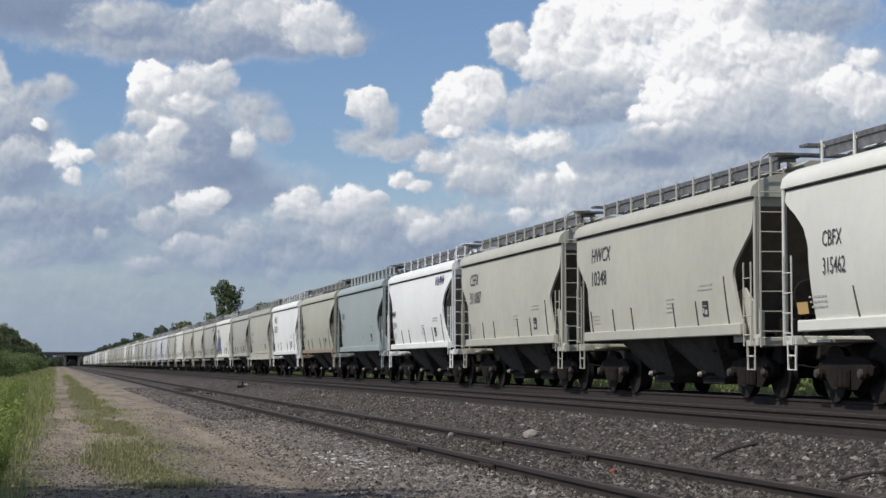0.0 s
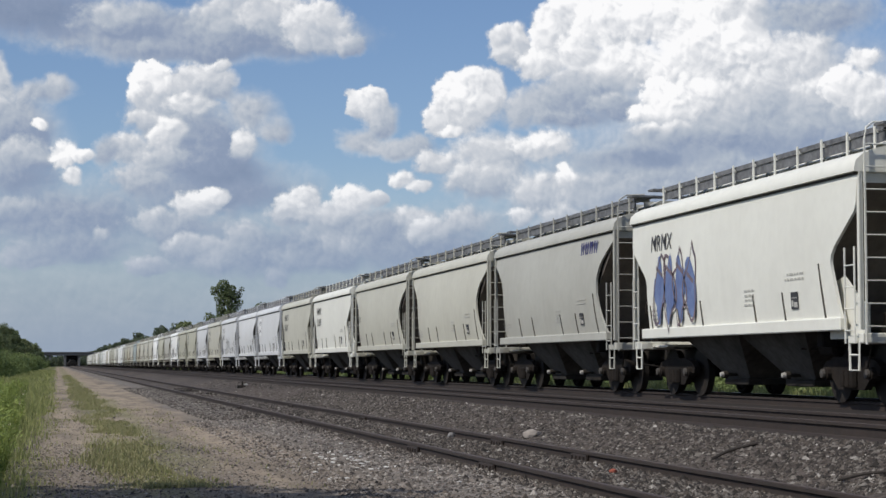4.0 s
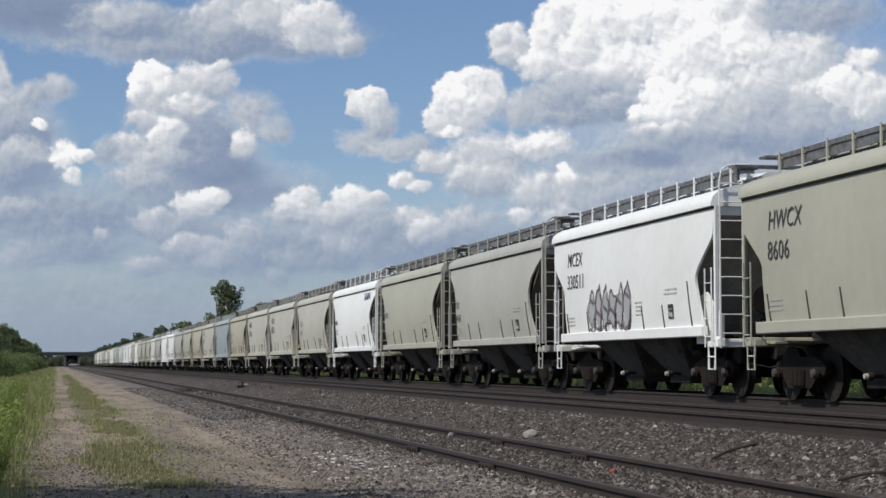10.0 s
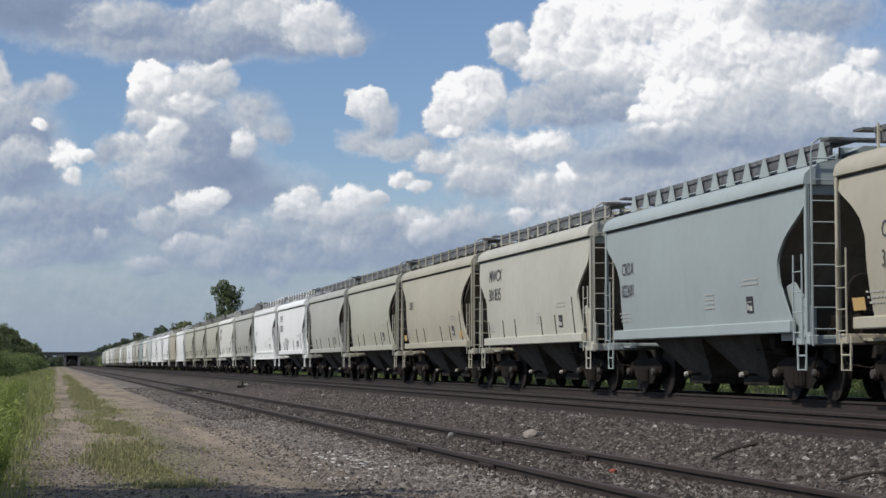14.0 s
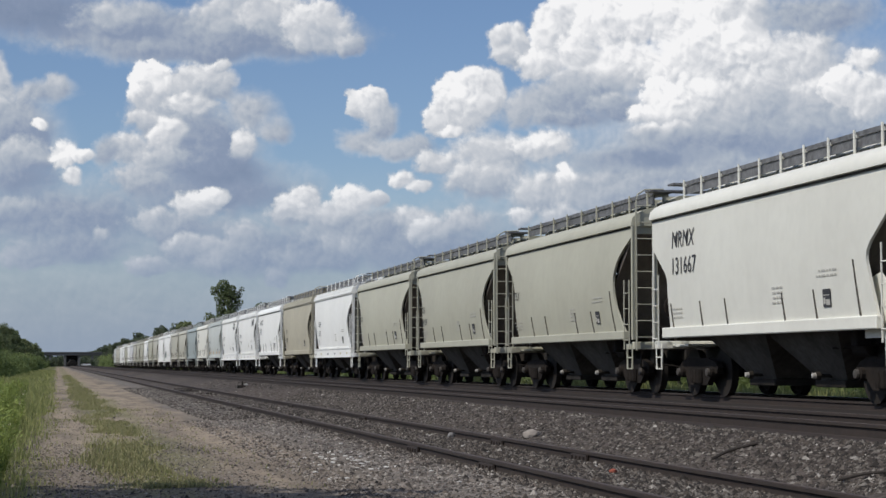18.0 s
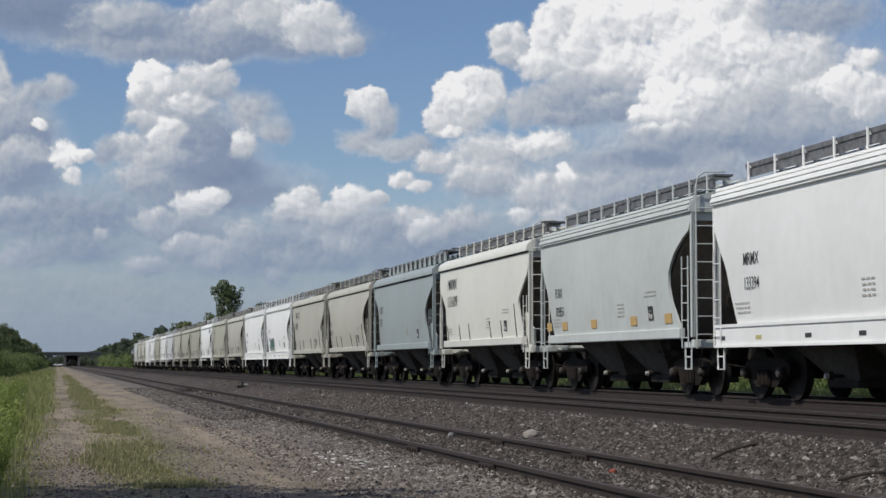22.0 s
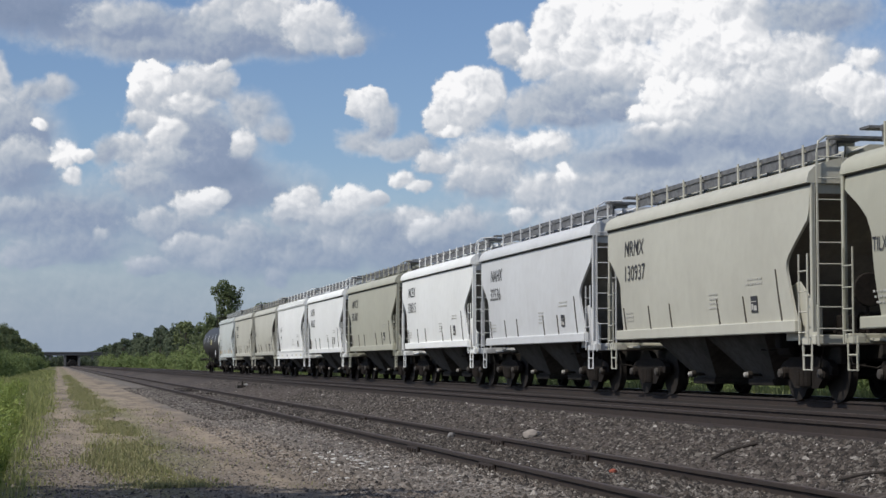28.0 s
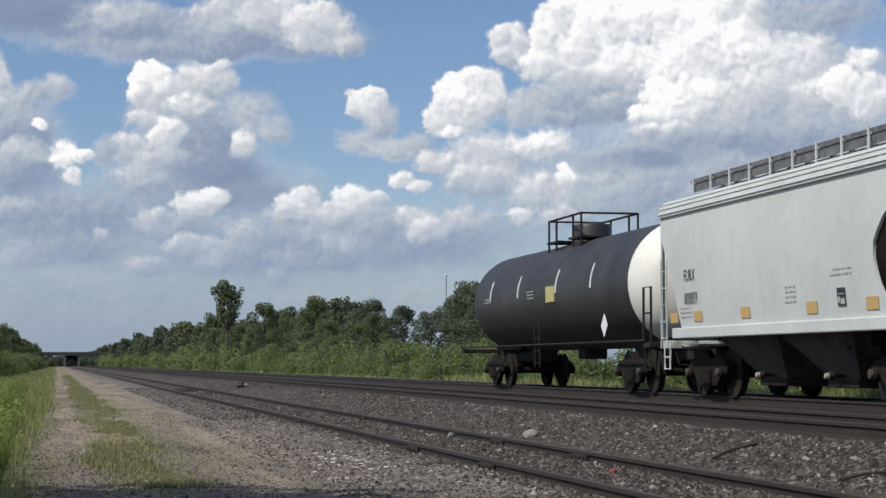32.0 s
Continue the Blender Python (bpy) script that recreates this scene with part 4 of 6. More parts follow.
def wave_fill(seed, letters, width, height):
    g = Geo()
    rng = random.Random(seed)
    step = width / letters
    for k in range(letters):
        cy = width / 2 - (k + 0.5) * step
        n, ph, lobes = 18, rng.uniform(0, 6), rng.choice((2, 3, 4))
        ring = []
        for q in range(n):
            a = 2 * math.pi * q / n
            r = 0.9 + 0.2 * math.sin(lobes * a + ph)
            ring.append((0, cy + step * 0.55 * r * math.cos(a), height / 2 + height * 0.45 * r * math.sin(a)))
        g.add(ring, [tuple(range(n))])
    return g


def slanted_mark():
    """A maker's emblem as plain slanted bars."""
    g = Geo()
    h = 0.62
    for k in range(4):
        y = 0.55 - 0.36 * k
        for a, b in ((0.0, 0.09), (0.17, 0.25)):
            s = 0.16
            g.add([(0, y - a, 0), (0, y - b, 0), (0, y - b - s, h), (0, y - a - s, h)], [(0, 1, 2, 3)])
        zz = (0.0, 0.28, 0.5, 0.1)[k]
        g.add([(0, y - 0.02 - zz * .26, zz), (0, y - 0.25 - zz * .26, zz), (0, y - 0.25 - (zz + .1) * .26, zz + 0.1), (0, y - 0.02 - (zz + .1) * .26, zz + 0.1)], [(0, 1, 2, 3)])
    return g


COLOUR_WORDS = {"beige": "beige", "sand": "sandy tan", "khaki": "khaki beige", "grey": "weathered grey-beige",
                "white": "white", "cream": "cream", "lilac": "pale lilac-grey", "silver": "pale grey", "blue": "pale blue-grey"}
KIND_WORDS = {"A": "covered hopper car, angular end openings", "B": "covered hopper car, rounded sides",
              "C": "covered hopper car, deep sill", "E": "covered hopper car, ribbed eaves", "D": "covered hopper car, triangular roof walk brackets"}


def hopper_car(kind, colour, mark, number, extra=""):
    """One covered hopper, at rest on the rail heads, centred on its own origin."""
    body = PAINT[colour]
    extra_words = ", graffiti along the side" if "tag" in extra else ", orange reflector patches" if "orange" in extra else ""
    car = thing("hopper_car", COLOUR_WORDS[colour] + " " + KIND_WORDS[kind] + extra_words, "rail car", group="cars of the freight train")
    half_turn = at(0, 0, 0, 180)
    for m in (None, half_turn):
        put("side_sheet", once("side_" + kind, lambda: side_sheet(kind), True), body, car, m)
        put("side_sill", once("sill_" + kind, lambda: side_sill(kind)), PAINT["rusty"] if "rust" in extra else body, car, m)
        put("end_sheet", once("end_" + kind, lambda: end_sheet(kind)), body, car, m)
        # slope sheets carry the recess's shade in their colour, greyer on pale cars
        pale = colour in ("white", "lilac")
        put("slope_sheet", once("slope_sheet", slope_sheet), SHADE_GREY if pale else GRIMY_SHADE_BROWN, car, m, "grey slope sheet with the recess's shade in its colour" if pale else "grimy brown slope sheet with the recess's shade in its colour")
        put("end_platform", once("platform", end_platform), PAINT["rusty"] if "rust" in extra else body, car, m)
        put("draft_housing", once("draft_housing", draft_housing), BLACK_STEEL, car, m)
        put("coupler", once("coupler", coupler), BLACK_STEEL, car, m)
        put("end_ladder", once("end_ladder", end_ladder), body, car, m)
        put("side_ladder", once("side_ladder%d" % (kind in "CE"), lambda: side_ladder(kind in "CE")), body, car, m)
        put("stirrup", once("stirrup", stirrup), body, car, m)
        put("corner_post", once("corner_post", corner_post), body, car, m)
        if kind in "AD":
            put("end_gusset", once("end_gusset", end_gusset), body, car, (m or Matrix()) @ at(-1.34, 0, 0))
    mirror = Matrix.Diagonal((1, -1, 1, 1))
    if "corner_post_far" not in MESHES:
        for nm in ("corner_post", "side_ladder0", "side_ladder1", "stirrup"):
            src = {"corner_post": corner_post, "side_ladder0": lambda: side_ladder(False), "side_ladder1": lambda: side_ladder(True), "stirrup": stirrup}[nm]
            g = src()
            g.v = [(x, -y, z) for x, y, z in g.v]
            MESHES[nm + "_far"] = g.mesh(nm + "_far")
    put("corner_post", MESHES["corner_post_far"], body, car)
    put("side_ladder", MESHES["side_ladder%d_far" % (kind in "CE")], body, car)
    put("stirrup", MESHES["stirrup_far"], body, car)
    put("roof", once("roof_" + kind, lambda: roof(kind), True), body, car)
    if kind in "CE":
        for j, (dx, z) in enumerate(((0.085, EAVE + 0.05), (0.055, EAVE + 0.16), (-0.035, EAVE + 0.265))):
            for m in (None, half_turn):
                put("eave_rib", once("eave_rib%d" % j, lambda: eave_rib(flank("C", EAVE) + dx, z)), body, car, m)
    else:
        put("eave_seam", once("eave_seam_" + kind, lambda: eave_seam(kind)), SHADED_GRIME, car)
    board = put("roof_walk", once("walk_" + kind, lambda: walk_board(kind)), GALV, car)
    n = {"A": 11, "B": 9, "C": 9, "D": 13, "E": 11}[kind]
    for k in range(n):
        put("bracket", once("stand_" + kind, lambda: stand(kind)), body, board, at(0, -HALF + 0.5 + (2 * HALF - 1.0) * k / (n - 1), 0))
    for k in range(4):
        put("hatch_cover", once("hatch", hatch), body, car, at(0, -4.05 + 2.7 * k, 0))
    put("centre_sill", once("centre_sill", lambda: Geo().box(-0.25, 0.25, -5.6, 5.6, 0.66, 0.98, 0.02)), BLACK_STEEL, car)
    for y in (-1.55, 1.55):
        # outlets take a shade-darkened grey instead of the car's own paint
        b = put("outlet_hopper", once("bay", lambda: bay(kind)), SHADED_GRIME, car, at(0, y, 0))
        put("outlet_gate", once("gate", gate), BLACK_STEEL, b)
        put("gate_cap", once("gate_cap", lambda: Geo().lathe([(-1.13, 0.02), (-1.12, 0.045), (-1.06, 0.055)], (0, 0, 0.42), "x", 10)), PALE_CAST, b)
    put("brake_gear", once("brake_gear", brake_gear), TRUCK_STEEL, car)
    put("brake_cylinder", once("cylinder_gear", cylinder_gear), TRUCK_STEEL, car)
    for y in (-4.3, 4.3):
        add_truck(car, y)
    if kind in "AB":
        # ribs share the darkened grey so that they show as dark lines
        for y in (-4.45, -2.75, -1.4, 1.35, 2.7, 4.4):
            if y > -4.4 and y < HALF - inset_far(kind, 1.5) - 0.05:
                put("stiffener", once("stiffener_" + kind, lambda: stiffener(kind, 1.84)), SHADED_GRIME, car, at(0, y, 0))
        put("stiffener", once("stiffener_tall_" + kind, lambda: stiffener(kind, 2.25)), SHADED_GRIME, car, at(0, -4.42, 0))
    # markings, a few millimetres proud of the sheet; the text end is the +y end
    zm, zn, size, wide = {"A": (2.95, 2.42, 0.34, 0.96), "B": (2.33, 1.92, 0.22, 0.8), "C": (2.40, 1.96, 0.23, 0.8), "E": (2.25, 1.80, 0.23, 0.8), "D": (2.55, 2.08, 0.27, 0.8)}[kind]
    yt = HALF - {"A": 1.3, "B": 1.25, "C": 1.65, "D": 1.35, "E": 1.5}[kind]
    xm, xn = -flank(kind, zm + size * .5) - 0.014, -flank(kind, zn + size * .5) - 0.014
    if "orange" in extra and kind == "B":
        zm, zn, size, yt, wide = 2.52, 2.08, 0.26, HALF - 1.8, 0.85
        xm, xn = -flank(kind, zm + size * .5) - 0.014, -flank(kind, zn + size * .5) - 0.014
    if "patch" in extra:
        zm, zn, size, yt, wide = 2.98, 2.52, 0.25, HALF - 1.42, 0.85
        xm = xn = -flank(kind, 2.9) - 0.018
    if mark:
        put("marking", lettering(mark, size, 0.15 if kind == "A" else 0, wide), LETTER, car, at(xm, yt, zm))
    if number:
        put("marking", lettering(number, size, 0, wide * (1.06 if kind == "A" else 0.95)), LETTER, car, at(xn, yt, zn))
    tagged(put("data_stencil", once("lines_a", lambda: chart_lines(3, 0.7)), LETTER_FAINT, car, on_side(kind, 4.2, 1.74, 0.008)), kind="stuff")
    tagged(put("data_stencil", once("lines_b", lambda: chart_lines(4, 0.5)), LETTER_FAINT, car, on_side(kind, -1.1, 1.95, 0.008)), kind="stuff")
    tagged(put("data_stencil", once("lines_c", lambda: chart_lines(2, 0.8)), LETTER_FAINT, car, on_side(kind, -3.2, 2.15, 0.008)), kind="stuff")
    plate = put("data_panel", once("panel", lambda: Geo().box(-0.006, 0, -0.15, 0.15, 0, 0.29)), LETTER, car, on_side(kind, -3.2, 1.54, 0.012))
    tagged(put("panel_marks", once("panel_marks", lambda: Geo().box(-0.010, -0.006, -0.12, 0.02, 0.03, 0.12).box(-0.010, -0.006, -0.12, 0.12, 0.185, 0.198).box(-0.010, -0.006, 0.05, 0.12, 0.05, 0.15)), LETTER_FAINT, plate), kind="stuff")
    if kind == "C":
        for y, mat in ((5.2, LETTER), (3.4, YELLOW), (1.2, LETTER), (-0.9, LETTER), (-2.6, YELLOW), (-4.4, YELLOW)):
            put("sill_decal", once("sill_decal", lambda: Geo().box(-0.005, 0, -0.13, 0.13, 0, 0.075)), mat, car, at(-flank(kind, SILL[kind][1]) - 0.052, y, 1.06))
    if "emblem" in extra:
        dark = LETTER if kind in "CE" else LOGO_BLUE
        put("emblem", once("slanted_mark", slanted_mark), dark, car, at(-flank(kind, 3.3) - 0.014, -3.55, 2.86))
    if "orange" in extra:
        for y in ((4.9, 3.5, 1.0, -2.0, -4.3) if kind == "E" else (4.85, -4.3)):
            put("reflector", once("reflector", lambda: Geo().box(-0.006, 0, -0.22, 0.22, 0, 0.2)), ORANGE, car, on_side(kind, y, 1.45, 0.010))
    if "patch" in extra:
        put("patch", once("patch", lambda: Geo().box(-0.006, 0, -0.55, 0.55, 0, 1.02)), DECAL_WHITE, car, at(-flank(kind, 2.9) - 0.006, HALF - 1.85, 2.36))
    for word, mat, seed, letters, w, h, y, fill in (("tagblue", SPRAY_DARK, 3, 4, 2.5, 1.5, 2.9, SPRAY_BLUE), ("taggrey", SPRAY_DARK, 5, 6, 3.2, 0.95, 1.0, SPRAY_GREY),
                                                   ("tagline", SPRAY_GREY, 9, 6, 2.9, 1.15, 0.4, None), ("taggreen", SPRAY_DARK, 11, 4, 1.9, 0.75, 2.4, SPRAY_GREEN),
                                                   ("tagfaint", SPRAY_GREY, 13, 4, 1.6, 0.7, 1.5, None)):
        if word in extra.split():
            x = -flank(kind, 2.0) - 0.02
            if fill:
                put("graffiti_fill", once("fill" + word, lambda: wave_fill(seed, letters, w, h)), fill, car, at(x, y, 1.38))
            put("graffiti_outline", once("out" + word, lambda: wave_tag(seed, letters, w, h, 0.09)), mat, car, at(x - 0.004, y, 1.38))
    return car


# ---------------------------------------------------------------- tank car
TANK_HALF = 8.6


def tank_shell(part_):
    r, c = 1.42, 2.42
    head = [(0.0, 1.0), (0.25, 0.985), (0.5, 0.94), (0.75, 0.84), (0.92, 0.66), (1.03, 0.40), (1.08, 0.0)]
    g = Geo()
    if part_ == "body":
        n = 12
        g.lathe([(-TANK_HALF + 1.1 + (2 * TANK_HALF - 2.2) * k / n, r) for k in range(n + 1)], (0, 0, c), "y", 48)
    else:
        g.lathe([(-TANK_HALF + 1.1 - o, max(r * q, 0.001)) for o, q in head], (0, 0, c), "y", 48)
    return g


def tank_strip():
    """A narrow upright strip that follows the tank's curve on the camera's side."""
    arc = [radians(180 - a) for a in (0, 6, 12, 18, 24)]
    outer = [(1.436 * math.cos(a), 2.42 + 1.436 * math.sin(a)) for a in arc]
    inner = [(1.41 * math.cos(a), 2.42 + 1.41 * math.sin(a)) for a in reversed(arc)]
    return Geo().prism(outer + inner, "y", -0.04, 0.04)


def tank_car():
    car = thing("tank_car", "black tank car with white end cap and railed dome on top", "rail car", group="cars of the freight train")
    put("tank_body", tank_shell("body").mesh("tank_body", True), TANK_BLACK, car)
    put("tank_head", once("tank_head", lambda: tank_shell("head"), True), TANK_WHITE, car, None, "white domed end cap")
    put("tank_head", MESHES["tank_head"], TANK_BLACK, car, at(0, 0, 0, 180))
    dome = put("dome", Geo().lathe([(3.7, 0.5), (4.2, 0.5), (4.27, 0.47), (4.31, 0.1)], (0, 0, 0), "z", 24).mesh("dome", True), TANK_BLACK, car)
    rail = Geo()
    for z in (4.45, ):
        rail.tube([(-0.75, -1.55, z), (-0.75, 1.55, z), (0.75, 1.55, z), (0.75, -1.55, z), (-0.75, -1.55, z)], 0.03)
    for y in (-1.55, -0.8, 0.8, 1.55):
        for x in (-0.75, 0.75):
            rail.tube([(x, y, 3.6), (x, y, 4.45)], 0.03)
    rail.box(-0.8, 0.8, -1.6, -0.5, 3.83, 3.88)
    rail.box(-0.8, 0.8, 0.5, 1.6, 3.83, 3.88)
    put("dome_railing", rail.mesh("dome_railing"), BLACK_STEEL, car)
    lad = Geo()
    for y in (-0.25, 0.25):
        lad.tube([(-1.50, y, 0.55), (-1.50, y, 1.7)], 0.022)
    for k in range(4):
        lad.tube([(-1.50, -0.25, 0.65 + 0.32 * k), (-1.50, 0.25, 0.65 + 0.32 * k)], 0.016)
    put("tank_ladder", lad.mesh("tank_ladder"), BLACK_STEEL, car)
    for m in (None, at(0, 0, 0, 180)):
        sill = Geo().box(-0.33, 0.33, -TANK_HALF - 0.62, -4.6, 0.70, 1.05, 0.03)
        sill.prism([(-8.3, 1.03), (-5.2, 1.03), (-5.5, 1.7), (-7.2, 1.55)], "x", -0.6, 0.6)
        sill.box(-1.5, 1.5, -TANK_HALF - 0.62, -TANK_HALF - 0.2, 0.96, 1.08, 0.015)
        put("stub_sill", once("stub_sill", lambda: sill), BLACK_STEEL, car, m)
        hr = Geo()
        hr.tube([(-1.45, -TANK_HALF - 0.6, 1.1), (-1.45, -TANK_HALF - 0.6, 2.25), (-1.45, -TANK_HALF - 0.1, 2.25), (-1.45, -TANK_HALF - 0.1, 1.1)], 0.028)
        hr.tube([(-1.45, -TANK_HALF - 0.6, 1.7), (-1.45, -TANK_HALF - 0.1, 1.7)], 0.022)
        hr.tube([(-1.45, -TANK_HALF - 0.58, 1.05), (-1.45, -TANK_HALF - 0.56, 0.5), (-1.45, -TANK_HALF - 0.2, 0.5), (-1.45, -TANK_HALF - 0.18, 1.05)], 0.025)
        put("end_handrail", once("tank_handrail", lambda: hr), BLACK_STEEL, car, m)
        put("coupler", once("coupler", coupler), BLACK_STEEL, car, (m or Matrix()) @ at(0, HALF - TANK_HALF - 0.6, 0))
        put("side_rail", once("tank_side_rail", lambda: Geo().tube([(-1.52, -TANK_HALF - 0.4, 1.12), (-1.52, TANK_HALF + 0.4, 1.12)], 0.028)), BLACK_STEEL, car, m)
    for y in (-6.6, 6.6):
        add_truck(car, y)
    for y in (-4.6, -1.5, 2.4, 5.6):
        put("reflector_strip", once("tank_strip", lambda: tank_strip()), DECAL_WHITE, car, at(0, y, 0))
    put("reflector", Geo().box(-1.438, -1.41, -0.4, 0.4, 2.2, 2.6).mesh("tank_yellow"), YELLOW, car, at(0, -1.0, 0))
    tagged(put("data_stencil", MESHES["lines_c"], LETTER_FAINT, car, at(-1.435, 5.9, 2.5)), kind="stuff")
    tagged(put("data_stencil", MESHES["lines_a"], LETTER_FAINT, car, at(-1.435, 1.0, 2.55)), kind="stuff")
    put("valve_box", Geo().box(-0.3, 0.3, -0.35, 0.35, 0.75, 1.2, 0.04).mesh("valve_box"), BLACK_STEEL, car)
    put("placard", Geo().prism([(-0.25, 0), (0, -0.27), (0.25, 0), (0, 0.27)], "x", -0.01, 0).mesh("placard"), DECAL_WHITE, car, at(-1.47, -5.9, 1.5))
    return car


# ---------------------------------------------------------------- the train
# kind, colour, mark, number, extras: from the head of the stretch seen to its tail
TRAIN_HEAD = [
    ("B", "cream", "CBFX", "315462", "orange"), ("A", "beige", "HWCX", "10348", ""), ("A", "beige", "CEFX", "311087", ""),
    ("B", "white", "MRMX", "132154", "emblem"), ("D", "blue", "CAIX", "3161", ""), ("B", "khaki", "MCEX", "330094", "rust"),
    ("A", "white", "MCEX", "330639", ""), ("C", "beige", "SHQX", "30082", ""), ("B", "grey", "MRMX", "", ""),
    ("A", "cream", "MRMX", "", "tagblue"), ("B", "grey", "", "", "emblem"), ("B", "beige", "", "", ""),
    ("B", "beige", "TILX", "", ""), ("A", "cream", "MRMX", "130959", ""), ("A", "beige", "MWCX", "301757", ""),
    ("A", "lilac", "NAHX", "32766", "patch"), ("B", "lilac", "NAHX", "", "")]
TRAIN_MIDDLE = [
    ("A", "lilac", "NAHX", "32636", "tagline"), ("A", "beige", "HWCX", "10109", ""), ("B", "lilac", "NAHX", "", ""),
    ("A", "khaki", "MWCX", "301866", ""), ("A", "khaki", "HWCX", "8606", ""), ("A", "white", "MCEX", "330511", "taggrey"),
    ("B", "grey", "TILX", "341495", ""), ("B", "khaki", "HWCX", "", ""), ("B", "white", "MRMX", "132132", "emblem"),
    ("B", "beige", "CBFX", "315531", "orange"), ("A", "beige", "AOKX", "492736", ""), ("A", "beige", "MRMX", "130976", ""),
    ("B", "sand", "CBFX", "315297", "orange"), ("D", "blue", "CRDX", "022601", ""), ("A", "beige", "MWCX", "301835", ""),
    ("B", "sand", "CBFX", "", "orange"), ("B", "khaki", "", "", ""), ("B", "grey", "", "", "")]
TRAIN_REAR = [
    ("A", "white", "MCEX", "330502", "tagfaint"), ("C", "white", "SHQX", "1878", ""), ("B", "grey", "HWCX", "", ""),
    ("A", "cream", "MRMX", "131667", ""), ("B", "khaki", "TILX", "", ""), ("B", "khaki", "TILX", "341195", ""),
    ("B", "khaki", "TILX", "", ""), ("C", "white", "SHQX", "1258", ""), ("E", "sand", "CEFX", "300281", ""),
    ("A", "white", "HWCX", "5375", ""), ("C", "white", "MRMX", "133348", "emblem"), ("C", "white", "MRMX", "133394", "emblem"),
    ("E", "silver", "FURX", "808856", "orange"), ("A", "cream", "MRMX", "131699", ""), ("D", "blue", "CAIX", "3182", ""),
    ("B", "beige", "TILX", "341274", ""), ("A", "beige", "HWCX", "8680", ""), ("C", "white", "SHQX", "1213", "taggreen")]
TRAIN_TAIL = [
    ("C", "white", "SHQX", "1457", ""), ("B", "beige", "HWCX", "", ""), ("A", "khaki", "HWCX", "1007", ""),
    ("B", "white", "MRMX", "", "emblem"), ("A", "khaki", "HWCX", "", ""), ("B", "khaki", "TILX", "", ""),
    ("A", "beige", "MRMX", "130937", ""), ("A", "lilac", "NAHX", "32536", ""), ("A", "white", "MCEX", "330515", ""),
    ("A", "khaki", "MWCX", "301680", ""), ("A", "white", "MCEX", "330622", ""), ("C", "white", "SHQX", "1430", ""),
    ("B", "beige", "MWCX", "", ""), ("A", "beige", "MRMX", "131640", ""), ("E", "silver", "FURX", "808859", "orange")]
# length of each car over its couplers, with the slack of the train
PITCH = [12.72, 12.82, 12.86, 12.6, 12.6, 12.66, 12.61, 12.61, 12.7, 12.84, 12.36, 12.61, 12.63, 12.65, 12.81, 12.64, 12.72,
         12.63, 12.64, 12.61, 12.71, 12.88, 12.67, 12.65, 12.58, 12.58, 12.55, 12.53, 12.69, 12.62, 12.64, 12.6, 12.55, 12.48,
         12.89, 12.86, 12.91, 12.68, 12.85, 12.87, 12.89, 12.82, 12.63, 12.77, 12.75, 12.66, 12.67, 12.7, 12.69, 12.76, 12.57,
         12.69, 12.86, 12.81, 12.83, 12.62, 12.52, 12.71, 12.63, 12.67, 12.63, 12.59, 12.85, 12.76, 12.68, 12.62, 12.67, 12.7]
SPEED = 26.374           # metres a second, towards -y
FIRST_END = 18.18        # where the leading end of the train's first car stands at 0 s

CARS = []                # (car, y of its middle at 0 s)
y_end = FIRST_END
for spec, pitch in zip(TRAIN_HEAD + TRAIN_MIDDLE + TRAIN_REAR + TRAIN_TAIL, PITCH):
    CARS.append((hopper_car(*spec), y_end + HALF))
    y_end += pitch
CARS.append((tank_car(), y_end + TANK_HALF + 0.25))

# ---------------------------------------------------------------- plants
def leaf_cloud(rng, blobs, count, size, flat=0.0):
    """Many small bent leaves spread through a set of ellipsoids (centre, radii)."""
    v, f = [], []
    weights = [a * b * c for _, (a, b, c) in blobs]
    for _ in range(count):
        (cx, cy, cz), (a, b, c) = rng.choices(blobs, weights)[0]
        while True:
            p = (rng.uniform(-1, 1), rng.uniform(-1, 1), rng.uniform(-1, 1))
            d = math.sqrt(p[0] ** 2 + p[1] ** 2 + p[2] ** 2)
            if 0.35 < d < 1 and rng.random() < d * d:
                break
        o = Vector((cx + a * p[0], cy + b * p[1], cz + c * p[2]))
        s = size * rng.uniform(0.6, 1.4)
        n = Vector((p[0] + rng.uniform(-.8, .8), p[1] + rng.uniform(-.8, .8), p[2] * (1 - flat) + rng.uniform(-.5, .9))).normalized()
        t = n.cross(Vector((rng.uniform(-1, 1), rng.uniform(-1, 1), rng.uniform(-1, 1)))).normalized()
        u = n.cross(t)
        k = len(v)
        v += [tuple(o - t * s * .5), tuple(o + u * s * .34 + n * s * .1), tuple(o + t * s * .55), tuple(o - u * s * .36 + n * s * .08)]
        f += [(k, k + 1, k + 2, k + 3)]
    g = Geo()
    g.v, g.f = v, f
    return g


def bush_mesh(seed, leaves=3000, size=0.15):
    rng = random.Random(seed)
    blobs = []
    for _ in range(9):
        r = rng.uniform(0.5, 1.0)
        x, y = rng.uniform(-1.3, 1.3), rng.uniform(-1.3, 1.3)
        blobs.append(((x, y, rng.uniform(0.5, 2.3) * (1 - 0.18 * math.hypot(x, y))), (r, r, r * rng.uniform(.7, 1.1))))
    for _ in range(7):
        a = rng.uniform(0, 6.3)
        blobs.append(((1.4 * math.cos(a), 1.4 * math.sin(a), 0.4), (0.6, 0.6, 0.5)))
    return leaf_cloud(rng, blobs, leaves, size).mesh("bush_leaves_%d" % seed, False, False)


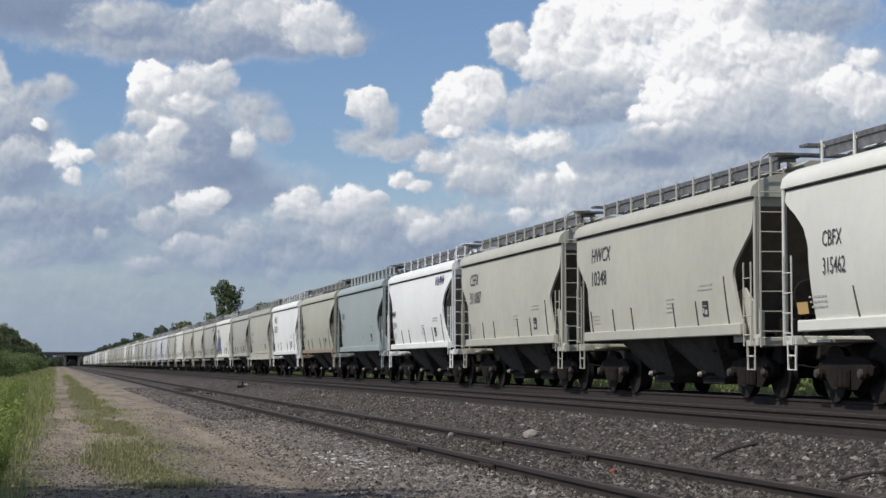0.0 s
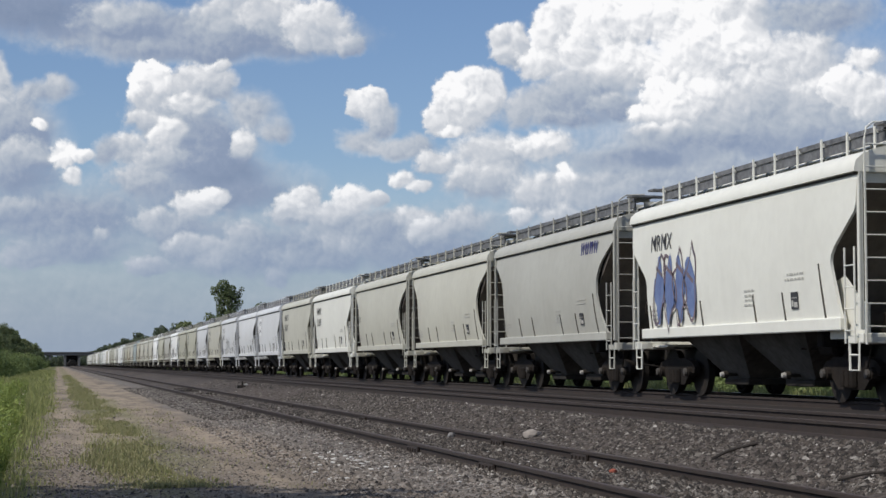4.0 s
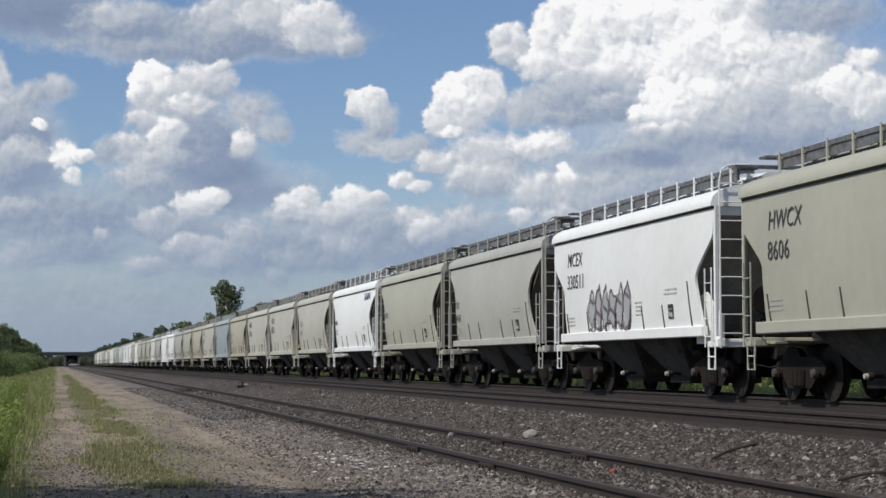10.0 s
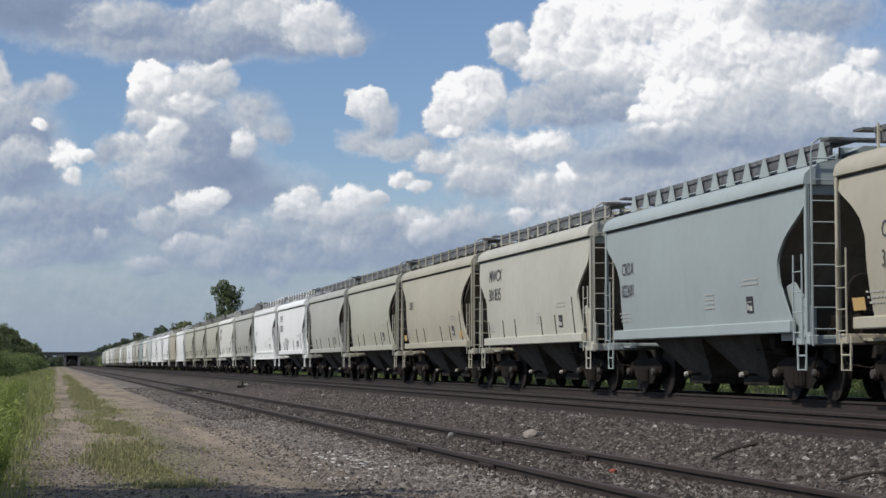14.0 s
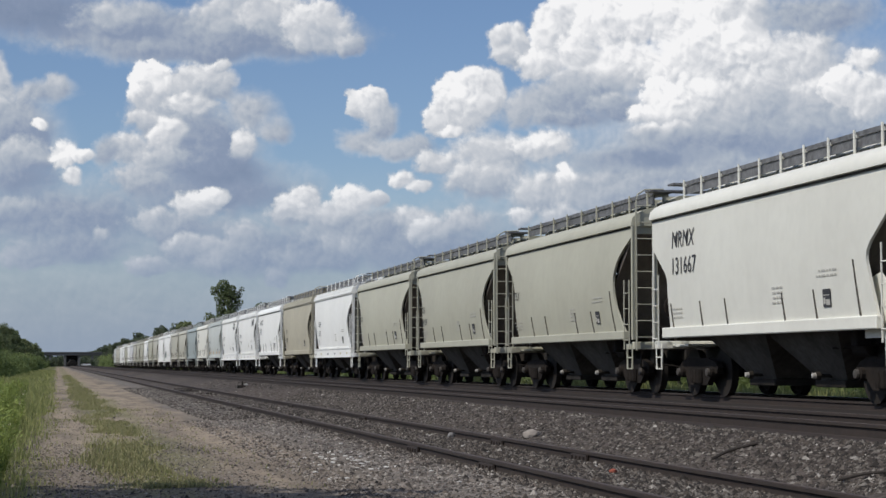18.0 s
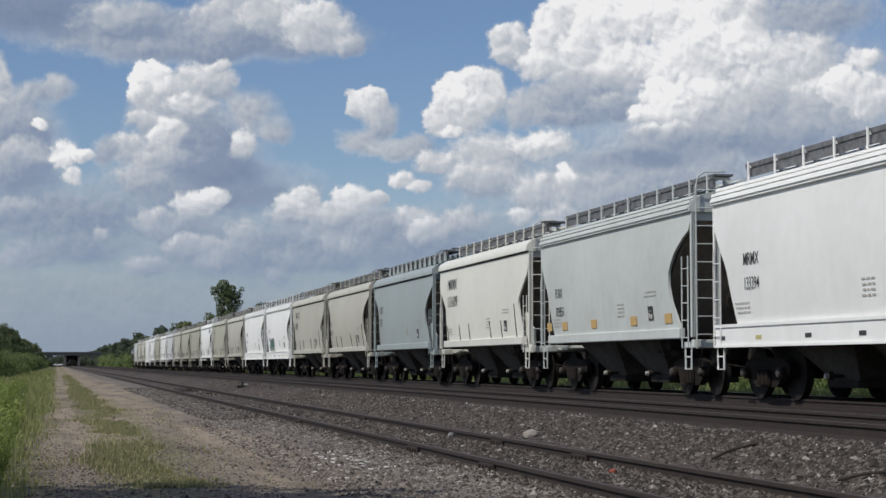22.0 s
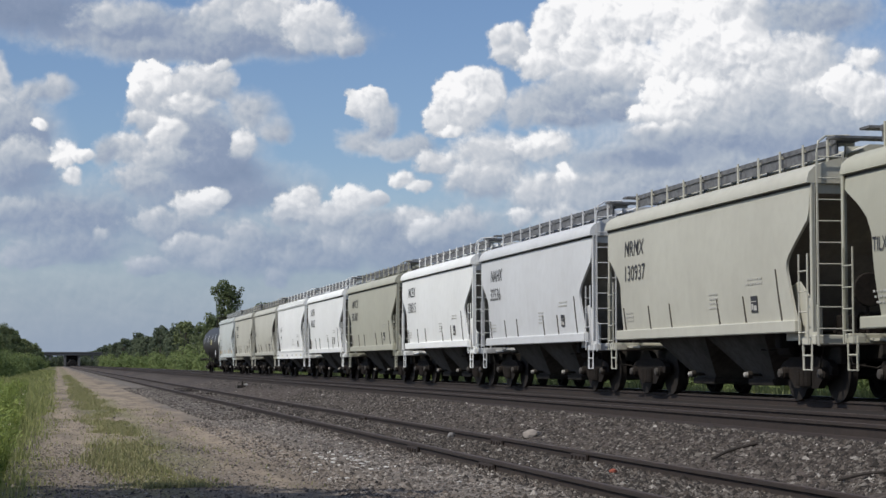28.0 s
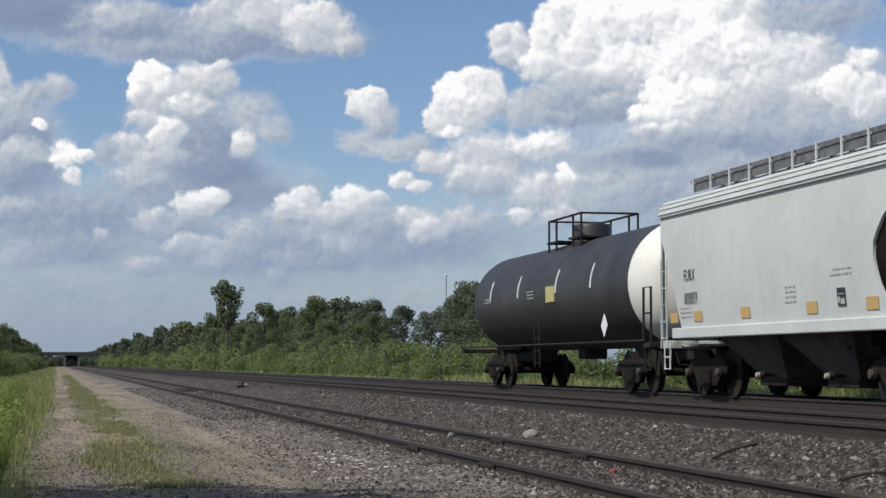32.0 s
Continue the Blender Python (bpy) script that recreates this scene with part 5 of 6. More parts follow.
def tree_meshes(seed, height, width, bare=0.3, leaves=2600, size=0.34, vase=False):
    rng = random.Random(seed)
    trunk = Geo()
    top = height * 0.72
    bend = [(rng.uniform(-.15, .15), rng.uniform(-.15, .15)) for _ in range(6)]
    pts = [(bend[k][0] * k * .4, bend[k][1] * k * .4, -0.15 + (top + .15) * k / 5) for k in range(6)]
    for k in range(5):
        trunk.tube([pts[k], pts[k + 1]], height * 0.016 * (1 - 0.15 * k), 7)
    blobs = []
    limbs = 34 if vase else 26
    for k in range(limbs):
        z = height * (bare + (0.92 - bare) * (k + rng.random()) / limbs)
        a = k * 2.4 + rng.uniform(-.5, .5)
        q = (z / height - bare) / (1 - bare)
        reach = width * 0.5 * math.sin(math.pi * min(0.18 + q * 0.78, 1)) * rng.uniform(0.55, 1.0)
        if vase:
            reach = width * 0.5 * (0.35 + 0.65 * q) * rng.uniform(0.6, 1.05)
        tip = (reach * math.cos(a), reach * math.sin(a), z)
        base = pts[min(5, max(1, int(5 * (z - 1.2) / top)))]
        trunk.tube([base, ((base[0] + tip[0]) / 2, (base[1] + tip[1]) / 2, (base[2] + z) / 2 + .1), tip], height * 0.0055, 5)
        r = width * (rng.uniform(0.08, 0.14) if vase else rng.uniform(0.09, 0.19))
        blobs.append((tip, (r, r, r * rng.uniform(.7, 1.05))))
    for k in range(5):
        r = width * rng.uniform(.12, .19)
        blobs.append(((rng.uniform(-.2, .2) * width, rng.uniform(-.2, .2) * width, height * rng.uniform(.8, .94)), (r, r, r)))
    return trunk.mesh("trunk_%d" % seed, True), leaf_cloud(rng, blobs, leaves, size).mesh("crown_%d" % seed, False, False)


def stems_mesh(seed):
    rng = random.Random(seed)
    g = Geo()
    for _ in range(6):
        a = rng.uniform(0, 6.3)
        g.tube([(0.15 * math.cos(a), 0.15 * math.sin(a), -.1), (0.5 * math.cos(a), 0.5 * math.sin(a), 1.0), (1.0 * math.cos(a), 1.0 * math.sin(a), 2.0)], 0.03, 5)
    return g.mesh("stems_%d" % seed)


def build_plants():
    rng = random.Random(21)
    near_bushes = [(stems_mesh(s), bush_mesh(s)) for s in range(4)]
    far_bushes = [(stems_mesh(10 + s), bush_mesh(10 + s, 900, 0.29)) for s in range(4)]
    near_trees = [tree_meshes(40 + s, 8.0, 4.6, 0.2, 5200, 0.20) for s in range(4)]
    far_trees = [tree_meshes(50 + s, 8.0, 4.8, 0.15, 1500, 0.40) for s in range(4)]

    def bush(x, y, s, tall=1.0, label="dense green bush in leaf at the field's edge", mat=LEAF_BUSH):
        st, lf = (near_bushes if y < 220 else far_bushes)[rng.randrange(4)]
        m = at(x, y, ground_z(x, y) - 0.05, rng.uniform(0, 360)) @ Matrix.Diagonal((s, s, s * tall, 1))
        b = thing("bush", label, "bush", m, group="bushes behind the railway")
        put("stem", st, BARK, b)
        put("foliage", lf, mat, b)

    def tree(x, y, s, tall=1.0, kit=None, mat=LEAF_TREE, label="leafy green tree in the wood beside the railway"):
        tr, cr = kit or (near_trees if y < 330 else far_trees)[rng.randrange(4)]
        m = at(x, y, ground_z(x, y) - 0.05, rng.uniform(0, 360)) @ Matrix.Diagonal((s, s, s * tall, 1))
        t = thing("tree", label, "tree", m, group="trees beside the railway")
        put("trunk", tr, BARK, t)
        put("crown", cr, mat, t)

    # scrub behind the train, thicker away from the camera
    y = 45.0
    while y < 1400:
        step = 2.4 + y * 0.014
        s = rng.uniform(0.55, 0.95) * (1 + y / 700)
        bush(max(20.5, 22.6 - max(0.0, y - 90) * 0.02) + rng.uniform(0, 3.0) + y * 0.002, y, s, rng.uniform(.8, 1.15))
        if rng.random() < .75:
            bush(25.5 + rng.uniform(0, 4), y + rng.uniform(-2, 2), s * 1.2, rng.uniform(.9, 1.25))
        y += step
    # the wood behind the scrub
    y = 190.0
    while y < 1800:
        step = 5.0 + y * 0.012
        tree(28 + rng.uniform(0, 7) - min(y, 1200) * 0.003, y, rng.uniform(.75, 1.05) * (0.85 + min(y, 500) / 900), rng.uniform(.85, 1.15), mat=LEAF_TREE if y < 420 else LEAF_HAZED)
        y += step
    y = 200.0
    while y < 520:
        tree(56 + rng.uniform(-6, 8), y, rng.uniform(1.35, 1.8), rng.uniform(.85, 1.05), mat=LEAF_HAZED)
        y += rng.uniform(7, 12)
    # the lone tree over the scrub
    kit = tree_meshes(77, 12.4, 4.9, 0.55, 6000, 0.21, True)
    tree(22.0, 243, 1.0, 1.0, kit, label="lone tall tree with a rounded dark green crown")
    # the row on the camera's side of the line
    y = 165.0
    while y < 1200:
        s = rng.uniform(.7, .95)
        tree(-6.5 - rng.uniform(0, 3.5), y, s, rng.uniform(.85, 1.15))
        bush(-5.3 - rng.uniform(0, 1.5), y + rng.uniform(-4, 4), rng.uniform(.8, 1.3))
        y += 7 + y * 0.011


build_plants()


def build_shade_tree():
    """The tree beside the camera whose shade lies across the near end of the lane."""
    tr, cr = tree_meshes(91, 9.0, 6.4, 0.38, 5200, 0.26)
    t = thing("tree", "roadside tree that shades the near end of the lane", "tree", at(-5.2, 12.6, ground_z(-5.2, 12.6) - 0.05) @ Matrix.Scale(0.93, 4), group="trees beside the railway")
    put("trunk", tr, BARK, t)
    put("crown", cr, LEAF_TREE, t)


build_shade_tree()


def grass_field(name, label, spots, count, height, mat, seed, width=0.012, middle=False, thin=-0.15):
    """Blades of grass over patches (x0, x1, y0, y1, share)."""
    rng = random.Random(seed)
    v, f = [], []
    shares = [s[4] for s in spots]
    for _ in range(count):
        x0, x1, y0, y1, _s = rng.choices(spots, shares)[0]
        # denser near the camera's end of a patch
        u = rng.random()
        x, y = x0 + (x1 - x0) * (u if not middle else (u + rng.random() + rng.random()) / 3), y0 + (y1 - y0) * rng.random() ** 1.6
        x += 0.30 * noise.noise((y * 0.16, seed, 7)) + 0.16 * noise.noise((y * 0.7, seed, 2))
        if noise.noise((x * 0.9, y * 0.3, seed)) < thin and rng.random() < .85:
            continue
        edge = 1.0 if middle else min(1.0, max(0.0, (x1 - x) / 0.9))
        if rng.random() > edge + 0.08:
            continue
        z = ground_z(x, y) - 0.01
        h = height * rng.uniform(0.45, 1.25) * (0.75 + 0.6 * noise.noise((x, y * .3, 3))) * (0.45 + 0.55 * edge)
        a = rng.uniform(0, 6.3)
        w = width * (1 + y / 45)
        dx, dy = math.cos(a) * w, math.sin(a) * w
        lx, ly = rng.uniform(-.4, .4) * h, rng.uniform(-.4, .4) * h
        k = len(v)
        v += [(x - dx, y - dy, z), (x + dx, y + dy, z), (x + dx * .6 + lx * .4, y + dy * .6 + ly * .4, z + h * .62), (x - dx * .6 + lx * .4, y - dy * .6 + ly * .4, z + h * .62), (x + lx, y + ly, z + h)]
        f += [(k, k + 1, k + 2, k + 3), (k + 3, k + 2, k + 4)]
    m = bpy.data.meshes.new(name)
    m.from_pydata(v, [], f)
    tagged(put(name, m, mat), label, "grass", kind="stuff")


grass_field("grass", "tall green and yellow grass along the lane's edge", [(-3.4, -0.15, 12, 45, 9), (-4.5, 0.05, 45, 100, 5), (-9, 0.1, 100, 340, 3)], 74000, 0.30, GRASS, 1, 0.0055, thin=-0.25)
grass_field("seeding_grass", "pale seeding grass stalks along the lane's edge", [(-3.4, -0.2, 13, 45, 6), (-4.5, 0.1, 45, 120, 4)], 9000, 0.48, DRY_GRASS, 9, 0.004, thin=0.05)
grass_field("lane_grass", "sparse low grass between the lane's wheel tracks", [(0.25, 1.6, 17, 85, 4), (0.4, 1.5, 85, 200, 1)], 34000, 0.085, DRY_GRASS, 2, 0.006, True, -0.08)
grass_field("verge_grass", "short dry grass on the lane's edges", [(-0.6, 0.5, 16, 60, 2), (1.4, 2.8, 17, 50, 1)], 3500, 0.07, DRY_GRASS, 6, 0.006, True, 0.15)
grass_field("field_grass", "green grass behind the railway", [(16.2, 21.0, 75, 200, 5), (16.6, 20.8, 200, 700, 2)], 24000, 0.42, GRASS, 3, 0.02)
grass_field("ditch_grass", "tall grass in the ditch behind the railway", [(16.6, 19.2, 28, 80, 1)], 26000, 0.62, GRASS, 12, 0.016, thin=-0.6)


def weed_mesh(seed):
    """A broad-leaved weed: a few stalks with leaves up their length."""
    rng = random.Random(seed)
    g = Geo()
    for _ in range(9):
        a, h = rng.uniform(0, 6.3), rng.uniform(.45, .95)
        lean = rng.uniform(0.1, 0.34)
        top = (lean * math.cos(a), lean * math.sin(a), h)
        g.tube([(0, 0, -.03), (top[0] * .4, top[1] * .4, h * .5), top], 0.006, 4)
        for k in range(9):
            q = (k + 1) / 9
            b = rng.uniform(0, 6.3)
            o = Vector((top[0] * q, top[1] * q, h * q))
            d = Vector((math.cos(b), math.sin(b), rng.uniform(.1, .7))) * rng.uniform(.07, .15)
            e = Vector((-math.sin(b), math.cos(b), 0)) * 0.028
            g.add([o, o + d * .5 + e, o + d, o + d * .5 - e], [(0, 1, 2, 3)])
    return g.mesh("weed_%d" % seed, False, False)


def build_weeds():
    rng = random.Random(8)
    kinds = [weed_mesh(s) for s in range(4)]
    stalk = Geo().tube([(0, 0, 0), (.02, .01, .35), (.0, .03, .62)], .006, 4).mesh("flower_stalk")
    bloom = leaf_cloud(random.Random(2), [((0, .03, .64), (.06, .06, .03))], 26, 0.035).mesh("flower_bloom", False, False)
    for _ in range(265):
        y = 17 + 75 * rng.random() ** 1.7
        x = -0.25 - abs(rng.gauss(0, .9)) - 0.012 * y
        m = at(x, y, ground_z(x, y), rng.uniform(0, 360)) @ Matrix.Scale(rng.uniform(.4, .75), 4)
        if rng.random() < 0.3:
            f = thing("flower", "pale yellow wildflower in the lane-side grass", "flower", m @ Matrix.Scale(.7, 4), group="flowers beside the lane")
            put("stalk", stalk, WEED, f)
            put("bloom", bloom, FLOWER, f)
            continue
        tagged(put("weed", kinds[rng.randrange(4)], WEED, None, m), "broad-leaved green weed in the grass beside the lane", "weed", "weeds beside the lane")


build_weeds()

# ---------------------------------------------------------------- loose stone
def scatter_stones(name, label, patches, count, size, seed, mat=STONES):
    """Angular stones lying on the ground: patches of (x0, x1, y0, y1, share)."""
    rng = np.random.default_rng(seed)
    base = np.array([(0, 0, 1), (1, 0, .1), (.3, .95, 0), (-.8, .6, .1), (-.8, -.6, 0), (.3, -.95, .1)])
    tri = np.array([(0, 1, 2), (0, 2, 3), (0, 3, 4), (0, 4, 5), (0, 5, 1), (1, 5, 4), (1, 4, 3), (1, 3, 2)])
    share = np.array([p[4] for p in patches], float)
    which = rng.choice(len(patches), count, p=share / share.sum())
    lo = np.array([(p[0], p[2]) for p in patches])[which]
    hi = np.array([(p[1], p[3]) for p in patches])[which]
    r = rng.random((count, 2))
    r[:, 1] **= 1.7
    xy = lo + (hi - lo) * r
    s = size * rng.lognormal(0, 0.35, count)
    jitter = base[None] * rng.uniform(0.6, 1.3, (count, 6, 1))
    jitter *= rng.uniform(0.6, 1.3, (count, 1, 3)) * np.array([1, 1, 0.75])
    a = rng.uniform(0, 6.3, count)
    ca, sa = np.cos(a)[:, None], np.sin(a)[:, None]
    px = jitter[..., 0] * ca - jitter[..., 1] * sa
    py = jitter[..., 0] * sa + jitter[..., 1] * ca
    z = np.array([ground_height(x, y) for x, y in xy])
    v = np.stack([px * s[:, None] + xy[:, :1], py * s[:, None] + xy[:, 1:], jitter[..., 2] * s[:, None] + (z - s * 0.05)[:, None]], -1)
    f = (tri[None] + (np.arange(count) * 6)[:, None, None]).reshape(-1, 3)
    m = bpy.data.meshes.new(name)
    m.from_pydata(v.reshape(-1, 3), [], f)
    tagged(put(name, m, mat), label, "ballast", kind="stuff")


scatter_stones("ballast", "loose angular grey ballast stones", [(4.2, 6.0, 13, 42, 4.5), (6.0, 7.8, 14, 55, 6), (3.0, 8.0, 38, 90, 4)], 72000, 0.0205, 4)
scatter_stones("siding_gravel", "loose pale gravel between lane and siding", [(2.5, 4.6, 13, 38, 1)], 14000, 0.017, 14, PALE_STONES)
scatter_stones("lane_gravel", "scattered pale gravel on the sandy lane", [(-0.6, 2.9, 12, 27, 6), (-0.6, 2.7, 12, 34, 3), (-0.3, 2.6, 34, 60, 1)], 24000, 0.011, 5, PALE_STONES)



def rock(seed, a, b, c):
    """One weathered stone."""
    rng = random.Random(seed)
    bm = bmesh.new()
    bmesh.ops.create_icosphere(bm, subdivisions=2, radius=1)
    for v in bm.verts:
        k = 1 + 0.22 * noise.noise(v.co * 1.6 + Vector((seed, 0, 0))) + rng.uniform(-.04, .04)
        v.co = Vector((v.co.x * a * k, v.co.y * b * k, v.co.z * c * k))
    m = bpy.data.meshes.new("rock_%d" % seed)
    bm.to_mesh(m)
    bm.free()
    return m


def on_ground(x, y, up=0.0):
    return ground_height(x, y) + up


PALE_ROCK = material("pale_rock", (0.34, 0.30, 0.26), 0.9, 0, (0.22, 0.19, 0.17), 8.0, 0.6, 0.4, 40)
CHALK = material("chalky_chips", (0.62, 0.60, 0.56), 0.9, 0, (0.45, 0.43, 0.40), 20.0, 0.5)
tagged(put("rock", rock(1, 0.15, 0.09, 0.075), PALE_ROCK, None, pose(6.62, 25.4, on_ground(6.62, 25.4, 0.04), 0, 0, 15)), "flat pale rock lying on the ballast shoulder", "rock")
tagged(put("rock", rock(2, 0.06, 0.05, 0.055), STONE, None, pose(5.9, 27.5, on_ground(5.9, 27.5, 0.03))), "small dark rock lying on the ballast", "rock")
chip_rng = random.Random(15)
CHIPS = [rock(30 + k, 1.2, 0.7, 0.35) for k in range(5)]
for k in range(72):
    cx, cy = chip_rng.gauss(3.4, 0.22), chip_rng.gauss(22.0, 1.2)
    if k > 50:
        cx, cy = chip_rng.uniform(2.2, 5.8), chip_rng.uniform(16, 26)
    s_ = chip_rng.uniform(0.010, 0.032)
    tagged(put("stone_chip", CHIPS[k % 5], CHALK, None,
               pose(cx, cy, on_ground(cx, cy, s_ * 0.3), 0, 0, chip_rng.uniform(0, 360)) @ Matrix.Scale(s_, 4)), "white stone chip lying in the gravel", "stone", "white chips in the gravel")


DARK_WOOD = material("wet_dark_wood", (0.022, 0.017, 0.014), 0.9, 0, (0.05, 0.04, 0.032), 12.0, 0.5)
BRICK_RED = material("brick_red_chip", (0.30, 0.075, 0.045), 0.9, 0, (0.18, 0.06, 0.04), 14.0, 0.6)
tagged(put("rock", rock(3, 0.055, 0.04, 0.03), BRICK_RED, None, pose(5.59, 18.15, on_ground(5.59, 18.15, 0.02), 0, 0, 40)), "brick-red chip lying in the siding gravel", "rock")


def stick(points, r, label):
    g = Geo()
    g.tube([(x, y, on_ground(x, y, z)) for x, y, z in points], r, 6)
    tagged(put("stick", g.mesh("stick", True), DARK_WOOD), label, "stick")


stick([(6.71, 18.27, .03), (6.86, 18.30, .05), (7.0, 18.39, .04), (7.24, 18.36, .03)], 0.017, "dark dry stick lying on the ballast")
stick([(6.63, 14.95, .03), (6.79, 14.75, .05), (7.05, 14.4, .03)], 0.016, "short dark stick lying on the ballast")


def build_marker():
    """A small iron marker with a pale cap, on the shoulder."""
    x, y = 7.1, 72.0
    t = thing("track_marker", "small dark iron marker with a pale cap on the ballast", "marker", at(x, y, on_ground(x, y)))
    put("stake", Geo().box(-0.03, 0.03, -0.03, 0.03, -0.1, 0.26, 0.005).mesh("stake"), BLACK_STEEL, t)
    put("foot_plate", Geo().box(-0.2, 0.12, -0.08, 0.08, -0.02, 0.10, 0.01).mesh("foot_plate"), BLACK_STEEL, t)
    put("cap", Geo().box(0.06, 0.22, -0.06, 0.06, 0.10, 0.16, 0.02).mesh("cap"), PALE_CAST, t)


build_marker()


def build_switch():
    """Rods and blocks of a hand-thrown switch in the siding."""
    t = thing("switch_rods", "dark switch rods and blocks between the siding rails", "track switch", at(SIDING_X, 74, 0.03))
    put("rod", Geo().tube([(-0.7, 0, .07), (0.3, 0, .07)], 0.022).mesh("switch_rod"), BLACK_STEEL, t)
    put("rod", Geo().tube([(-0.3, 6, .07), (0.6, 6, .07)], 0.022).mesh("switch_rod_b"), BLACK_STEEL, t)
    for x, y in ((-0.3, 1.5), (0.2, 4.0), (-0.5, -2.5), (0.35, -4.5)):
        put("block", once("switch_block", lambda: Geo().box(-0.10, 0.10, -0.3, 0.3, -0.05, 0.07, 0.015)), BLACK_STEEL, t, at(x, y, 0))


build_switch()
for sx in (-0.7535, 0.7535):
    for jy in (19.0, 23.1, 34.5, 46.0):
        g = Geo().box(-0.055, -0.02, -0.32, 0.32, -0.125, -0.04, 0.006).box(0.02, 0.055, -0.32, 0.32, -0.125, -0.04, 0.006)
        for q in (-0.24, -0.08, 0.08, 0.24):
            g.box(-0.075, -0.05, q - 0.02, q + 0.02, -0.105, -0.06)
        put("joint_bar", once("joint_bar", lambda: g), RAIL_SIDE, bpy.data.objects["track_siding"], at(sx, jy + (1.7 if sx > 0 else 0), 0))


# ---------------------------------------------------------------- the far end of the line
def build_overpass():
    """A road bridge over the line, far down the track."""
    t = thing("overpass", "distant grey concrete road bridge over the railway", "bridge", at(0, 1010, 0))
    put("deck", Geo().box(-14, 24, -5, 5, 6.0, 7.1, 0.1).mesh("bridge_deck"), GIRDER, t)
    for y in (-5.2, 4.9):
        put("parapet", once("parapet", lambda: Geo().box(-14, 24, 0, 0.3, 7.1, 7.9, 0.03)), GIRDER, t, at(0, y, 0))
    for x in (-3.5, 4.2, 11.6, 18.6):
        put("pier", once("pier", lambda: Geo().box(-0.6, 0.6, -4.5, 4.5, -0.3, 6.0, 0.1)), CONCRETE, t, at(x, 0, 0))
    for x, s in ((-14, -1), (24, 1)):
        put("embankment", Geo().prism([(0, -0.3), (s * 60, -0.3), (s * 60, 6.9), (0, 6.9), (-s * 5, -0.3)], "y", -8, 8).mesh("embankment"), GROUND, t, at(x, 0, 0))
    # dark wall added to stand for the shade under the deck
    put("abutment", Geo().box(4.9, 11.0, 3.4, 4.4, -0.3, 6.0, 0.05).mesh("abutment"), GIRDER, t)
    rng = random.Random(5)
    for x in (-15, -12, -9.5, -7.2, -5.2, -3.2, 17.6, 19.6, 22):
        w = thing("bush", "hazy bush before the road bridge", "bush", at(x, 985 + rng.uniform(0, 10), -0.2, rng.uniform(0, 360)) @ Matrix.Diagonal((1.3, 1.3, 1.9, 1)), group="bushes before the bridge")
        put("stem", bpy.data.meshes["stems_11"], BARK, w)
        put("foliage", bpy.data.meshes["bush_leaves_11"], LEAF_HAZED, w)
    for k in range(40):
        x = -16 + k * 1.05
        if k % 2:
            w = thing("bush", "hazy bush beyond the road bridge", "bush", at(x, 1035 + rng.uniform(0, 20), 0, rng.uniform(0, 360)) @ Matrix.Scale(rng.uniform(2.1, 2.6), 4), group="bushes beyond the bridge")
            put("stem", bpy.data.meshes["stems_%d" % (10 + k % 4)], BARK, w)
            put("foliage", bpy.data.meshes["bush_leaves_%d" % (10 + k % 4)], LEAF_HAZED, w)
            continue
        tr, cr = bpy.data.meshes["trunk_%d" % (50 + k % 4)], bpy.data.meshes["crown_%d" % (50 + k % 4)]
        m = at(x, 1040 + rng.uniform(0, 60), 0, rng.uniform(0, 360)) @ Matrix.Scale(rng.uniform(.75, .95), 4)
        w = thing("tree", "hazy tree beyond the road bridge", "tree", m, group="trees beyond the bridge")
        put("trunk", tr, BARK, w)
        put("crown", cr, LEAF_HAZED, w)


build_overpass()


def build_mast():
    """A thin mast with a lamp, standing behind the wood."""
    t = thing("mast", "thin grey mast with a small lamp above the trees", "mast", at(63.5, 300, 0))
    put("pole", Geo().tube([(0, 0, -0.2), (0, 0, 16.0)], 0.07, 6).mesh("mast_pole"), CONCRETE, t)
    put("lamp_head", Geo().box(-0.3, 0.3, -0.15, 0.15, 15.9, 16.25, 0.05).mesh("mast_lamp"), DECAL_WHITE, t)


build_mast()


